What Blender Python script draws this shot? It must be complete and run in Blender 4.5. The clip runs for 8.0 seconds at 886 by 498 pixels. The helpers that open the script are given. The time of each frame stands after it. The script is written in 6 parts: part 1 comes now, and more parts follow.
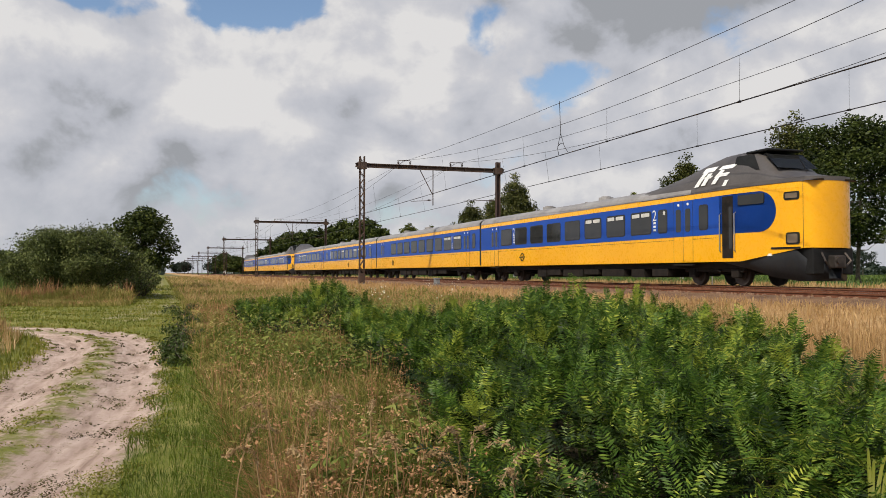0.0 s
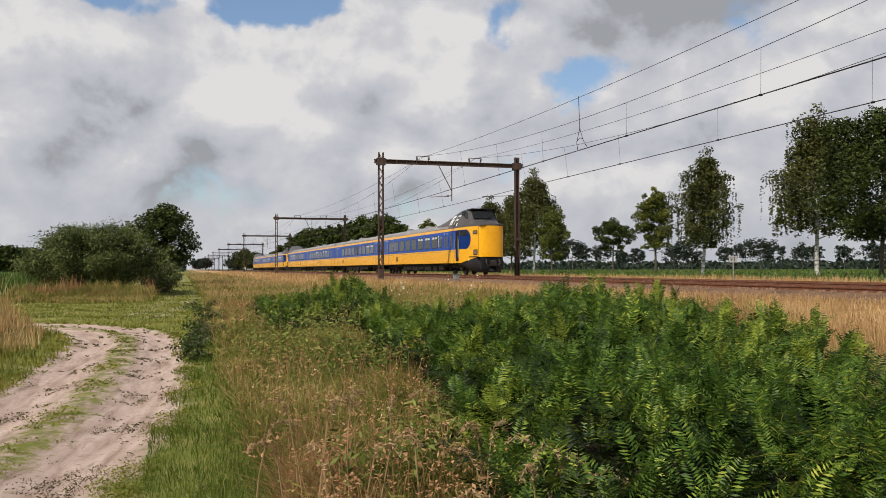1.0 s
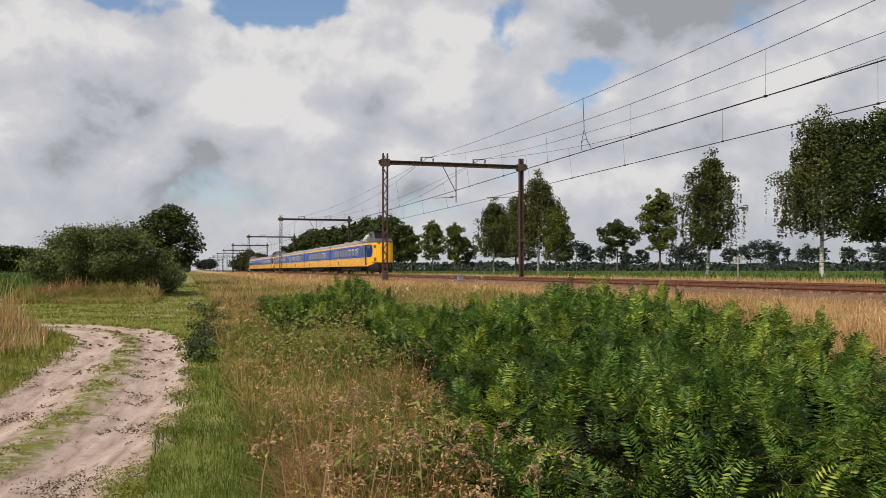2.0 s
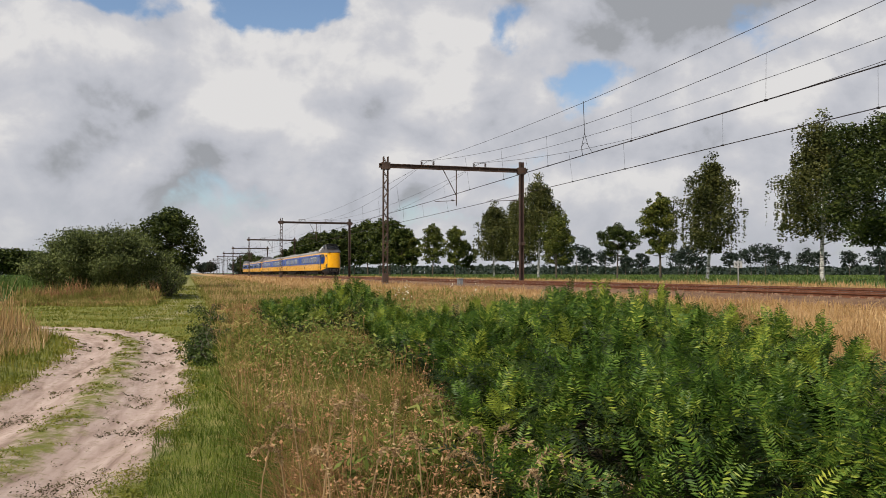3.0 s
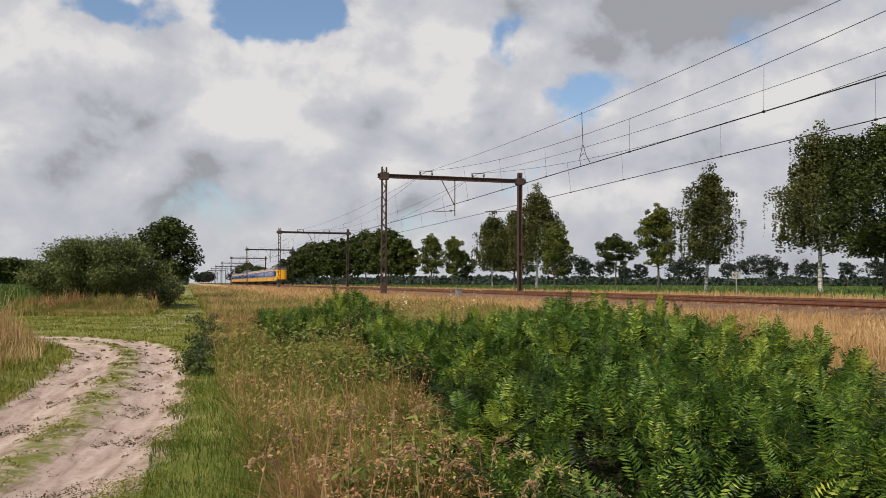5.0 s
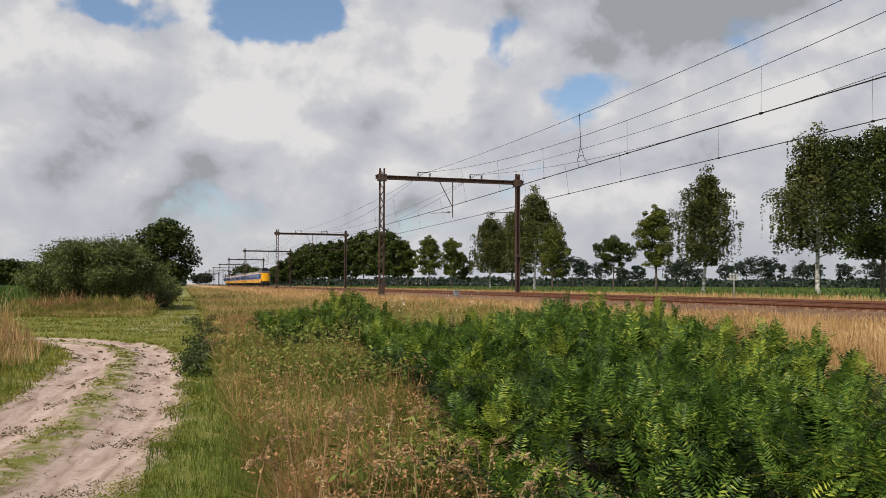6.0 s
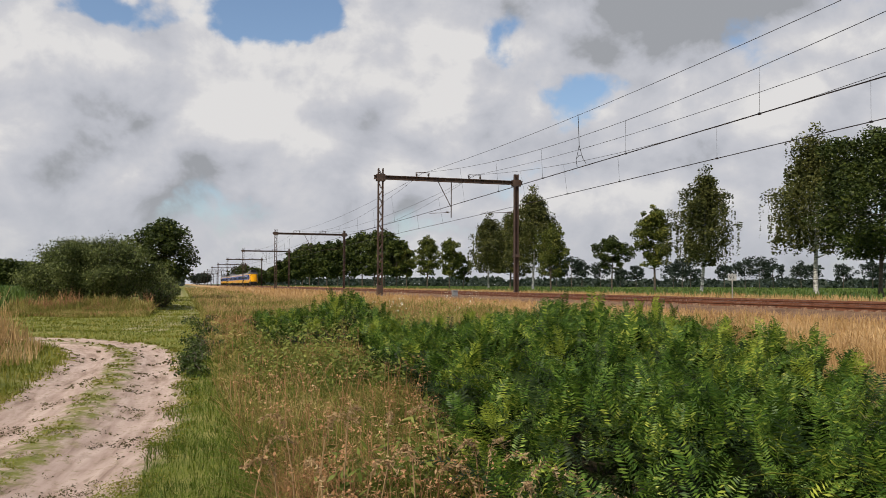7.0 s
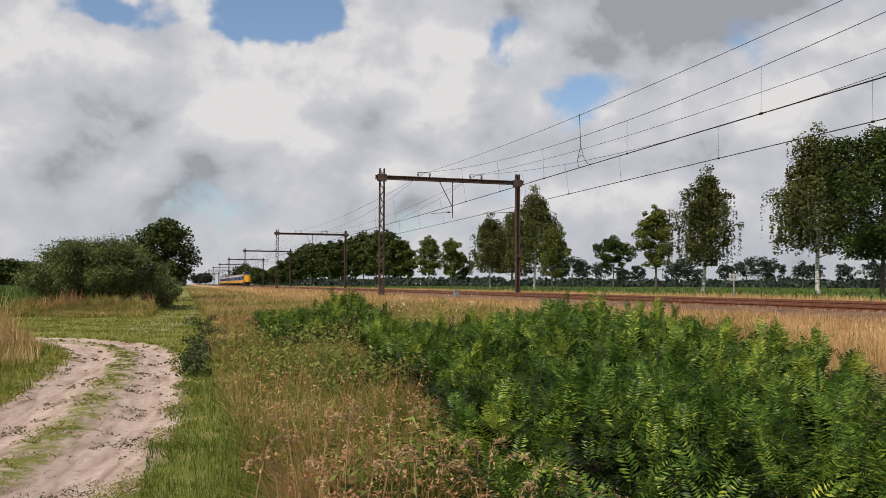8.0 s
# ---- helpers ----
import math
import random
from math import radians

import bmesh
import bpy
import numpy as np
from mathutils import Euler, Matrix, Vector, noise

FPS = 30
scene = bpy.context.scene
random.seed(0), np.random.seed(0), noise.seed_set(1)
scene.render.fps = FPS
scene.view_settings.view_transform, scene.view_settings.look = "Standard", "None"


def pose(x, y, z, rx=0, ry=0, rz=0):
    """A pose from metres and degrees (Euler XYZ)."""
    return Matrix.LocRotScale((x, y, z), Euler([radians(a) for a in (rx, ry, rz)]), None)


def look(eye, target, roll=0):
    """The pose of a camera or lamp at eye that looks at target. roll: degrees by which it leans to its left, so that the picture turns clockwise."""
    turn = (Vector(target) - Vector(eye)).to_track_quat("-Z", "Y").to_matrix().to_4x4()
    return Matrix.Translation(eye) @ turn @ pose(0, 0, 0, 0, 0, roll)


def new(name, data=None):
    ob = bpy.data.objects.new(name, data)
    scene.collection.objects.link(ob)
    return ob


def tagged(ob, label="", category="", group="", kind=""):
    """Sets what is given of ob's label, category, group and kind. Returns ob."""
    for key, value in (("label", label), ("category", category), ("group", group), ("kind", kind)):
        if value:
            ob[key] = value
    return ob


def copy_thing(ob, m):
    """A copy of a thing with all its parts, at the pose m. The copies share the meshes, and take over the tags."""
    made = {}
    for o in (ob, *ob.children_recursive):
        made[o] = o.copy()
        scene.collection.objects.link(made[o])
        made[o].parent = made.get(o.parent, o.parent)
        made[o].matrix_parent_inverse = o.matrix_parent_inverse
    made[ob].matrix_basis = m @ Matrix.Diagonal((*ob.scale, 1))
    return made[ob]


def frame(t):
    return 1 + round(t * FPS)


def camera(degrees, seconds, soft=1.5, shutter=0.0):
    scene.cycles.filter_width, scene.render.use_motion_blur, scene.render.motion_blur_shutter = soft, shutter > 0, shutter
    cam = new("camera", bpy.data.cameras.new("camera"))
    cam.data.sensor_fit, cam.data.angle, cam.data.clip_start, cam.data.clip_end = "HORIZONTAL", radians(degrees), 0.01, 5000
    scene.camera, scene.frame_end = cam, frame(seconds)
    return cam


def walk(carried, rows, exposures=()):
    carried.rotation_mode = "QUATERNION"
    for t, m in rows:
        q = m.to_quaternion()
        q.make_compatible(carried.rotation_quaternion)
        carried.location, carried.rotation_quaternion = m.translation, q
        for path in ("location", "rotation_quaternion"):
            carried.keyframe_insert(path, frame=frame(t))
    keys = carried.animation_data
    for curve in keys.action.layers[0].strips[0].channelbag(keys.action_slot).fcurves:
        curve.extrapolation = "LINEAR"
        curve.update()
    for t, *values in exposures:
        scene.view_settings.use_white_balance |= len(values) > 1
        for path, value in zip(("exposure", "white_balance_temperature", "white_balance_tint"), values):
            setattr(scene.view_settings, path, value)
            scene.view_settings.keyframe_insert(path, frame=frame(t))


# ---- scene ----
EYE = (0.0, 0.0, 1.7)
cam = camera(55.2, 8.0, 0.65)


def aim(yaw, pitch):
    a, b = radians(yaw), radians(pitch)
    return (EYE[0] + math.sin(a) * math.cos(b), EYE[1] + math.cos(a) * math.cos(b), EYE[2] + math.sin(b))


# seconds, heading right of the railway, tilt, roll
TURNS = [
    (0.0, 18.350, 1.633, 0.07), (0.25, 17.870, 1.54, 0.0), (0.5, 17.516, 1.463, -0.097), (1.0, 17.064, 1.341, -0.106),
    (1.5, 16.839, 1.363, -0.085), (3.0, 16.766, 1.644, 0.068), (3.5, 16.774, 1.848, 0.173), (4.0, 16.819, 2.037, 0.233),
    (4.5, 16.836, 2.229, 0.222), (6.0, 17.023, 2.436, 0.217), (6.5, 17.079, 2.492, 0.234), (7.0, 17.122, 2.441, 0.254),
    (7.5, 17.026, 2.426, 0.215), (8.0, 17.029, 2.443, 0.25),
]
walk(cam, [(t, look(EYE, aim(yaw, pitch), roll)) for t, yaw, pitch, roll in TURNS])

# ---------------------------------------------------------------- node helpers


class Nodes:
    def __init__(self, tree):
        self.t = tree
        tree.nodes.clear()

    def add(self, kind, **sets):
        n = self.t.nodes.new(kind)
        for k, v in sets.items():
            if k == "op":
                n.operation = v
            elif k == "kind":
                n.data_type = v
            else:
                self.put(n.inputs[int(k[1:])] if k[0] == "i" and k[1:].isdigit() else n.inputs[k.replace("_", " ")], v)
        return n

    def put(self, socket, v):
        if isinstance(v, bpy.types.NodeSocket):
            self.t.links.new(v, socket)
        else:
            socket.default_value = v

    def math(self, op, a, b=0.0, clamp=False):
        n = self.t.nodes.new("ShaderNodeMath")
        n.operation, n.use_clamp = op, clamp
        self.put(n.inputs[0], a), self.put(n.inputs[1], b)
        return n.outputs[0]

    def noise(self, vec, scale, detail=4.0, rough=0.55, dist=0.0):
        n = self.t.nodes.new("ShaderNodeTexNoise")
        self.put(n.inputs["Vector"], vec)
        n.inputs["Scale"].default_value, n.inputs["Detail"].default_value = scale, detail
        n.inputs["Roughness"].default_value, n.inputs["Distortion"].default_value = rough, dist
        return n.outputs["Fac"]

    def ramp(self, fac, stops, smooth=False):
        n = self.t.nodes.new("ShaderNodeValToRGB")
        if smooth:
            n.color_ramp.interpolation = "EASE"
        self.put(n.inputs[0], fac)
        el = n.color_ramp.elements
        while len(el) < len(stops):
            el.new(0.5)
        for e, (p, c) in zip(el, stops):
            e.position, e.color = p, (*c, 1) if len(c) == 3 else c
        return n.outputs[0]

    def mix(self, fac, a, b, blend="MIX"):
        n = self.t.nodes.new("ShaderNodeMix")
        n.data_type, n.blend_type = "RGBA", blend
        self.put(n.inputs[0], fac), self.put(n.inputs[6], a), self.put(n.inputs[7], b)
        return n.outputs[2]

    def smooth(self, v, lo, hi):
        n = self.t.nodes.new("ShaderNodeMapRange")
        n.interpolation_type = "SMOOTHSTEP"
        self.put(n.inputs[0], v)
        n.inputs[1].default_value, n.inputs[2].default_value = lo, hi
        return n.outputs[0]


# ---------------------------------------------------------------- world and sun
SUN_AZ, SUN_EL = 238.0, 47.0      # compass-like: degrees clockwise from the railway's direction
world = bpy.data.worlds.new("world")
scene.world = world
world.use_nodes = True
w = Nodes(world.node_tree)
tc = w.add("ShaderNodeTexCoord").outputs["Generated"]
sky = w.add("ShaderNodeTexSky")
sky.sky_type, sky.sun_disc = "NISHITA", False
sky.sun_elevation, sky.sun_rotation = radians(SUN_EL), radians(SUN_AZ)
sky.air_density, sky.dust_density, sky.ozone_density = 1.0, 1.2, 2.0
sep = w.add("ShaderNodeSeparateXYZ", Vector=tc)
up = sep.outputs[2]
# heap clouds: soft banks with rounded lumps, lit from the sun's side


def lumps(vec):
    n1 = w.noise(vec, 2.8, 3.0, 0.5, 0.1)
    n2 = w.noise(vec, 9.5, 10.0, 0.60, 0.25)
    vo = w.t.nodes.new("ShaderNodeTexVoronoi")
    vo.feature = "SMOOTH_F1"
    wob = w.t.nodes.new("ShaderNodeVectorMath")
    wob.operation = "ADD"
    w.put(wob.inputs[0], vec)
    nz = w.t.nodes.new("ShaderNodeTexNoise")
    w.put(nz.inputs["Vector"], vec)
    nz.inputs["Scale"].default_value, nz.inputs["Detail"].default_value = 9.0, 4.0
    sc = w.t.nodes.new("ShaderNodeVectorMath")
    sc.operation = "SCALE"
    w.put(sc.inputs[0], nz.outputs["Color"])
    sc.inputs["Scale"].default_value = 0.16
    w.put(wob.inputs[1], sc.outputs[0])
    w.put(vo.inputs["Vector"], wob.outputs[0])
    vo.inputs["Scale"].default_value, vo.inputs["Smoothness"].default_value = 10.0, 0.22
    puff = w.math("SUBTRACT", 0.62, vo.outputs["Distance"])
    d = w.math("ADD", w.math("MULTIPLY", n1, 0.55), w.math("MULTIPLY", n2, 0.39))
    return w.math("ADD", d, w.math("MULTIPLY", puff, 0.24))


def sky_map(dx, dy, dz):
    m = w.add("ShaderNodeMapping", Vector=tc)
    m.inputs["Scale"].default_value = (1.0, 1.0, 1.25)
    m.inputs["Location"].default_value = (0.35 + dx, 1.1 + dy, 0.2 + dz)
    return m.outputs[0]


ragged_edge = w.t.nodes.new("ShaderNodeTexNoise")
w.put(ragged_edge.inputs["Vector"], sky_map(0.7, 0.1, 0.3))
ragged_edge.inputs["Scale"].default_value, ragged_edge.inputs["Detail"].default_value = 7.0, 6.0
shift = w.add("ShaderNodeVectorMath", op="SUBTRACT", i0=ragged_edge.outputs["Color"], i1=(0.5, 0.5, 0.5))
shift = w.add("ShaderNodeVectorMath", op="MULTIPLY", i0=shift.outputs[0], i1=(0.17, 0.17, 0.17))
bent = w.add("ShaderNodeVectorMath", op="ADD", i0=tc, i1=shift.outputs[0]).outputs[0]
cover = lumps(sky_map(0, 0, 0))
lit = w.math("SUBTRACT", cover, lumps(sky_map(-0.022, -0.006, 0.036)))


def gap(yaw, pitch, size, amount, value):
    """Opens (or closes) the cloud cover round one direction of the sky."""
    a, b = radians(yaw), radians(pitch)
    d = (math.sin(a) * math.cos(b), math.cos(a) * math.cos(b), math.sin(b))
    n = w.add("ShaderNodeVectorMath", op="DISTANCE", i0=bent, i1=d)
    near = w.math("SUBTRACT", 1.0, w.smooth(n.outputs["Value"], 0.0, size))
    return w.math("ADD", value, w.math("MULTIPLY", near, amount))


shape = w.math("ADD", cover, 0.06)
shape = w.math("SUBTRACT", shape, w.math("MULTIPLY", w.smooth(up, 0.36, 0.66), 0.30))
for yaw, pitch, size, amount in [
        (5.0, 18.4, 0.085, -0.22), (2.2, 17.2, 0.07, -0.22), (8.4, 18.2, 0.07, -0.22), (-2.6, 16.8, 0.075, -0.28), (-6.0, 18.2, 0.08, -0.30),
        (21.8, 16.6, 0.055, -0.20), (25.5, 12.2, 0.08, -0.22), (29.0, 13.0, 0.07, -0.20), (18.6, 9.6, 0.05, 0.06), (0.5, 14.5, 0.10, 0.14),
        (9.5, 13.0, 0.12, 0.12), (-6.0, 13.0, 0.16, 0.12), (14.0, 17.0, 0.10, 0.16), (20.0, 9.5, 0.12, 0.14), (13.0, 7.5, 0.12, 0.12), (31.5, 17.0, 0.14, 0.2), (-3.0, 21.0, 0.05, 0.1)]:
    shape = gap(yaw, pitch, size, amount, shape)
thick = w.smooth(shape, 0.36, 0.47)
low = w.math("SUBTRACT", 1.0, w.smooth(up, 0.0, 0.13))
tone = w.math("ADD", w.math("MULTIPLY", lit, 2.3), w.math("ADD", w.math("MULTIPLY", w.noise(sky_map(0.4, 0.2, 0.1), 3.0, 6.0, 0.55, 0.2), 0.52), 0.26))
for yaw, pitch, size, amount in [
        (30.5, 17.4, 0.13, -0.40), (35.0, 17.6, 0.13, -0.36), (27.0, 18.2, 0.09, -0.24), (3.5, 13.6, 0.11, 0.20), (6.8, 15.2, 0.08, 0.16), (6.5, 9.2, 0.10, 0.14),
        (16.4, 10.6, 0.07, 0.18), (14.5, 16.0, 0.12, 0.14), (-8.0, 15.6, 0.11, 0.16), (-6.5, 11.0, 0.12, -0.08), (-3.0, 6.0, 0.16, -0.10), (11.5, 5.5, 0.14, -0.06), (20.0, 9.0, 0.06, 0.12)]:
    tone = gap(yaw, pitch, size, amount, tone)
cloud = w.ramp(tone, [(0.12, (0.39, 0.405, 0.435)), (0.30, (0.56, 0.575, 0.63)), (0.46, (0.64, 0.65, 0.70)), (0.58, (0.70, 0.70, 0.735)), (0.74, (0.86, 0.845, 0.84))])
cloud = w.mix(w.math("MULTIPLY", low, 0.6), cloud, (0.55, 0.57, 0.62, 1))
blue = w.add("ShaderNodeBackground", Color=sky.outputs[0], Strength=0.15)
white = w.add("ShaderNodeBackground", Color=cloud, Strength=1.0)
both = w.add("ShaderNodeMixShader", i0=w.math("MAXIMUM", thick, w.math("MULTIPLY", low, 0.9)), i1=blue.outputs[0], i2=white.outputs[0])
w.add("ShaderNodeOutputWorld", Surface=both.outputs[0])

sun = new("sun", bpy.data.lights.new("sun", "SUN"))
sun.data.energy, sun.data.angle, sun.data.color = 5.0, radians(0.6), (1.0, 0.92, 0.78)
_a, _b = radians(SUN_AZ), radians(SUN_EL)
sun.matrix_world = look((30 * math.sin(_a) * math.cos(_b), 30 * math.cos(_a) * math.cos(_b), 30 * math.sin(_b)), (0, 0, 0))
scene.view_settings.exposure = -0.22

# ---------------------------------------------------------------- materials


def material(name):
    m = bpy.data.materials.new(name)
    m.use_nodes = True
    return m, Nodes(m.node_tree)


def surface(name, a, b, rough=0.6, metal=0.0, scale=3.0, fine=40.0, bump=0.1, dirt=None, dirt_amount=0.0, spread=0.0, coat=0.0, spec=0.5):
    """A plain solid surface: two tones at a large and a small scale, stains, fine relief."""
    m, n = material(name)
    v = n.add("ShaderNodeTexCoord").outputs["Object"]
    f1, f2 = n.noise(v, scale, 5), n.noise(v, fine, 6, 0.65)
    c = n.mix(n.smooth(n.math("ADD", n.math("MULTIPLY", f1, 0.65), n.math("MULTIPLY", f2, 0.35)), 0.36, 0.64), (*a, 1), (*b, 1))
    if dirt:
        c = n.mix(n.math("MULTIPLY", n.smooth(n.noise(v, scale * 1.7, 8, 0.7), 0.48, 0.7), dirt_amount), c, (*dirt, 1))
    if spread:
        r = n.add("ShaderNodeObjectInfo").outputs["Random"]
        h = n.add("ShaderNodeHueSaturation", Color=c, Value=n.math("ADD", 1 - spread, n.math("MULTIPLY", r, 2 * spread)))
        c = h.outputs[0]
    bm = n.add("ShaderNodeBump", Strength=bump, Distance=0.02, Height=f2)
    p = n.add("ShaderNodeBsdfPrincipled", Base_Color=c, Roughness=n.math("ADD", rough - 0.06, n.math("MULTIPLY", f2, 0.12)), Metallic=metal, Normal=bm.outputs[0])
    p.inputs["Coat Weight"].default_value = coat
    p.inputs["Specular IOR Level"].default_value = spec
    n.add("ShaderNodeOutputMaterial", Surface=p.outputs[0])
    return m


def leafy(name, stops, glow=0.3, rough=0.5, patch=0.0, patch_scale=0.6, patch_colour=(0.3, 0.25, 0.1)):
    """Leaves and blades: the tone changes from piece to piece; some light comes through."""
    m, n = material(name)
    r = n.add("ShaderNodeNewGeometry").outputs["Random Per Island"]
    o = n.add("ShaderNodeObjectInfo").outputs["Random"]
    v = n.add("ShaderNodeNewGeometry").outputs["Position"]
    f = n.noise(v, patch_scale, 3)
    k = n.math("ADD", n.math("MULTIPLY", r, 0.50), n.math("ADD", n.math("MULTIPLY", o, 0.13), n.math("MULTIPLY", n.smooth(f, 0.3, 0.7), 0.37)), True)
    c = n.ramp(k, stops)
    if patch:
        c = n.mix(n.math("MULTIPLY", n.smooth(n.noise(v, patch_scale * 1.9, 4), 0.5, 0.66), patch), c, (*patch_colour, 1))
    p = n.add("ShaderNodeBsdfPrincipled", Base_Color=c, Roughness=rough)
    p.inputs["Specular IOR Level"].default_value = 0.16
    t = n.add("ShaderNodeBsdfTranslucent", Color=c)
    s = n.add("ShaderNodeMixShader", i0=glow, i1=p.outputs[0], i2=t.outputs[0])
    n.add("ShaderNodeOutputMaterial", Surface=s.outputs[0])
    return m


def glassy(name, colour, rough=0.06):
    m, n = material(name)
    v = n.add("ShaderNodeTexCoord").outputs["Object"]
    f = n.noise(v, 1.3, 3)
    c = n.mix(f, (*colour, 1), (colour[0] * 2.2, colour[1] * 2.0, colour[2] * 1.8, 1))
    p = n.add("ShaderNodeBsdfPrincipled", Base_Color=c, Roughness=rough)
    p.inputs["Specular IOR Level"].default_value = 0.3
    n.add("ShaderNodeOutputMaterial", Surface=p.outputs[0])
    return m


def ground_material():
    """Soil and turf; the sandy track follows its plan, with two bare ruts and a grassy strip."""
    m, n = material("ground")
    pos = n.add("ShaderNodeNewGeometry").outputs["Position"]
    s = n.add("ShaderNodeSeparateXYZ", Vector=pos)
    x, y = s.outputs[0], s.outputs[1]

    def field_of(name):
        a = n.t.nodes.new("ShaderNodeAttribute")
        a.attribute_name = name
        return a.outputs["Fac"]
    across, along, thicket_shade, path = field_of("across"), field_of("along"), field_of("thicket_shade"), field_of("path")
    d = n.math("ABSOLUTE", across)
    lane = n.add("ShaderNodeCombineXYZ", X=across, Y=n.math("MULTIPLY", along, 0.13), Z=0.0).outputs[0]
    wob = n.math("SUBTRACT", n.noise(pos, 1.3, 7, 0.65), 0.5)
    wob2 = n.math("SUBTRACT", n.noise(pos, 6.0, 5, 0.7), 0.5)
    edge = n.math("ADD", d, n.math("ADD", n.math("MULTIPLY", wob, 0.9), n.math("MULTIPLY", wob2, 0.5)))
    bare = n.math("SUBTRACT", 1.0, n.smooth(edge, 1.10, 1.42))
    mid = n.math("ADD", n.math("ABSOLUTE", n.math("SUBTRACT", across, 0.05)), n.math("ADD", n.math("MULTIPLY", wob, 0.9), n.math("MULTIPLY", wob2, 0.7)))
    strip = n.math("SUBTRACT", 1.0, n.smooth(mid, 0.10, 0.34))
    streak = n.noise(lane, 5.5, 7, 0.6, 0.3)
    sand = n.ramp(streak, [(0.34, (0.26, 0.18, 0.14)), (0.47, (0.41, 0.30, 0.245)), (0.66, (0.53, 0.405, 0.34))])
    sand = n.mix(n.math("MULTIPLY", n.smooth(n.noise(pos, 2.6, 6, 0.6), 0.55, 0.72), 0.45), sand, (0.27, 0.20, 0.14, 1))
    rut = n.smooth(n.noise(lane, 9.0, 5, 0.6, 0.4), 0.60, 0.68)
    sand = n.mix(n.math("MULTIPLY", rut, 0.55), sand, (0.20, 0.145, 0.10, 1))
    weed = n.smooth(n.noise(pos, 10.0, 6, 0.72), 0.56, 0.62)
    sand = n.mix(n.math("MULTIPLY", weed, 0.55), sand, (0.20, 0.165, 0.075, 1))
    turf = n.ramp(n.noise(pos, 1.4, 8, 0.65), [(0.3, (0.085, 0.100, 0.018)), (0.5, (0.165, 0.172, 0.036)), (0.7, (0.26, 0.225, 0.08))])
    rough_land = n.ramp(n.noise(pos, 0.35, 8, 0.65), [(0.3, (0.09, 0.10, 0.03)), (0.52, (0.17, 0.15, 0.06)), (0.7, (0.27, 0.21, 0.10))])
    soil = n.mix(n.smooth(x, 0.6, 3.0), turf, rough_land)
    straw = n.ramp(n.noise(pos, 0.9, 8, 0.7), [(0.3, (0.25, 0.14, 0.06)), (0.5, (0.40, 0.25, 0.11)), (0.7, (0.50, 0.34, 0.17))])
    soil = n.mix(n.smooth(x, 7.6, 9.4), soil, straw)
    crop = n.ramp(n.noise(pos, 0.4, 6, 0.7), [(0.3, (0.035, 0.075, 0.012)), (0.7, (0.075, 0.125, 0.025))])
    soil = n.mix(n.math("GREATER_THAN", x, 31.0), soil, crop)
    soil = n.mix(n.math("MULTIPLY", n.math("LESS_THAN", x, -9.5), n.math("GREATER_THAN", y, 36.0)), soil, crop)
    # soil coloured near black under the ferns, for the shade between them
    soil = n.mix(thicket_shade, soil, n.mix(n.noise(pos, 5.0, 5, 0.6), (0.018, 0.015, 0.008, 1), (0.05, 0.038, 0.02, 1)))
    soil = n.mix(n.math("MULTIPLY", path, n.smooth(n.noise(pos, 0.8, 6, 0.7), 0.42, 0.6)), soil, (0.42, 0.34, 0.25, 1))
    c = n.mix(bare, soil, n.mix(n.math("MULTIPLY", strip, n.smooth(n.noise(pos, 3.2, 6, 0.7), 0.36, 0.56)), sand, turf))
    h = n.math("ADD", n.math("MULTIPLY", streak, 0.9), n.math("MULTIPLY", n.noise(pos, 30.0, 6, 0.75), 0.7))
    bp = n.add("ShaderNodeBump", Strength=0.55, Distance=0.035, Height=h)
    p = n.add("ShaderNodeBsdfPrincipled", Base_Color=c, Roughness=0.95, Normal=bp.outputs[0])
    p.inputs["Specular IOR Level"].default_value = 0.15
    n.add("ShaderNodeOutputMaterial", Surface=p.outputs[0])
    return m


M_GROUND = ground_material()
M_BALLAST = surface("ballast", (0.105, 0.052, 0.024), (0.21, 0.115, 0.056), 0.95, 0, 1.0, 18, 1.0)
M_STONE = surface("ballast_stone", (0.10, 0.05, 0.028), (0.26, 0.15, 0.09), 0.9, 0, 6, 30, 0.5)
M_RAIL = surface("rusty_rail", (0.13, 0.045, 0.022), (0.21, 0.085, 0.042), 0.75, 0.3, 4, 40, 0.2)
M_RAILHEAD = surface("rail_head", (0.30, 0.26, 0.23), (0.42, 0.38, 0.35), 0.35, 0.9, 4, 40, 0.05)
M_SLEEPER = surface("sleeper_concrete", (0.17, 0.12, 0.09), (0.28, 0.22, 0.18), 0.9, 0, 5, 50, 0.4, spread=0.15)
M_IRON = surface("weathered_iron", (0.055, 0.036, 0.028), (0.10, 0.066, 0.05), 0.7, 0.35, 2, 25, 0.25, (0.12, 0.05, 0.025), 0.6)
M_IRON_RED = surface("rusty_iron", (0.055, 0.032, 0.025), (0.085, 0.052, 0.04), 0.75, 0.3, 2, 25, 0.25, (0.06, 0.04, 0.03), 0.5)
M_WIRE = surface("wire", (0.022, 0.020, 0.022), (0.04, 0.036, 0.036), 0.5, 0.6, 2, 20, 0.0)
M_INSULATOR = surface("insulator", (0.05, 0.04, 0.04), (0.08, 0.06, 0.05), 0.3, 0, 4, 20, 0.0)
M_CONCRETE = surface("concrete", (0.14, 0.12, 0.10), (0.22, 0.20, 0.17), 0.9, 0, 3, 40, 0.3)
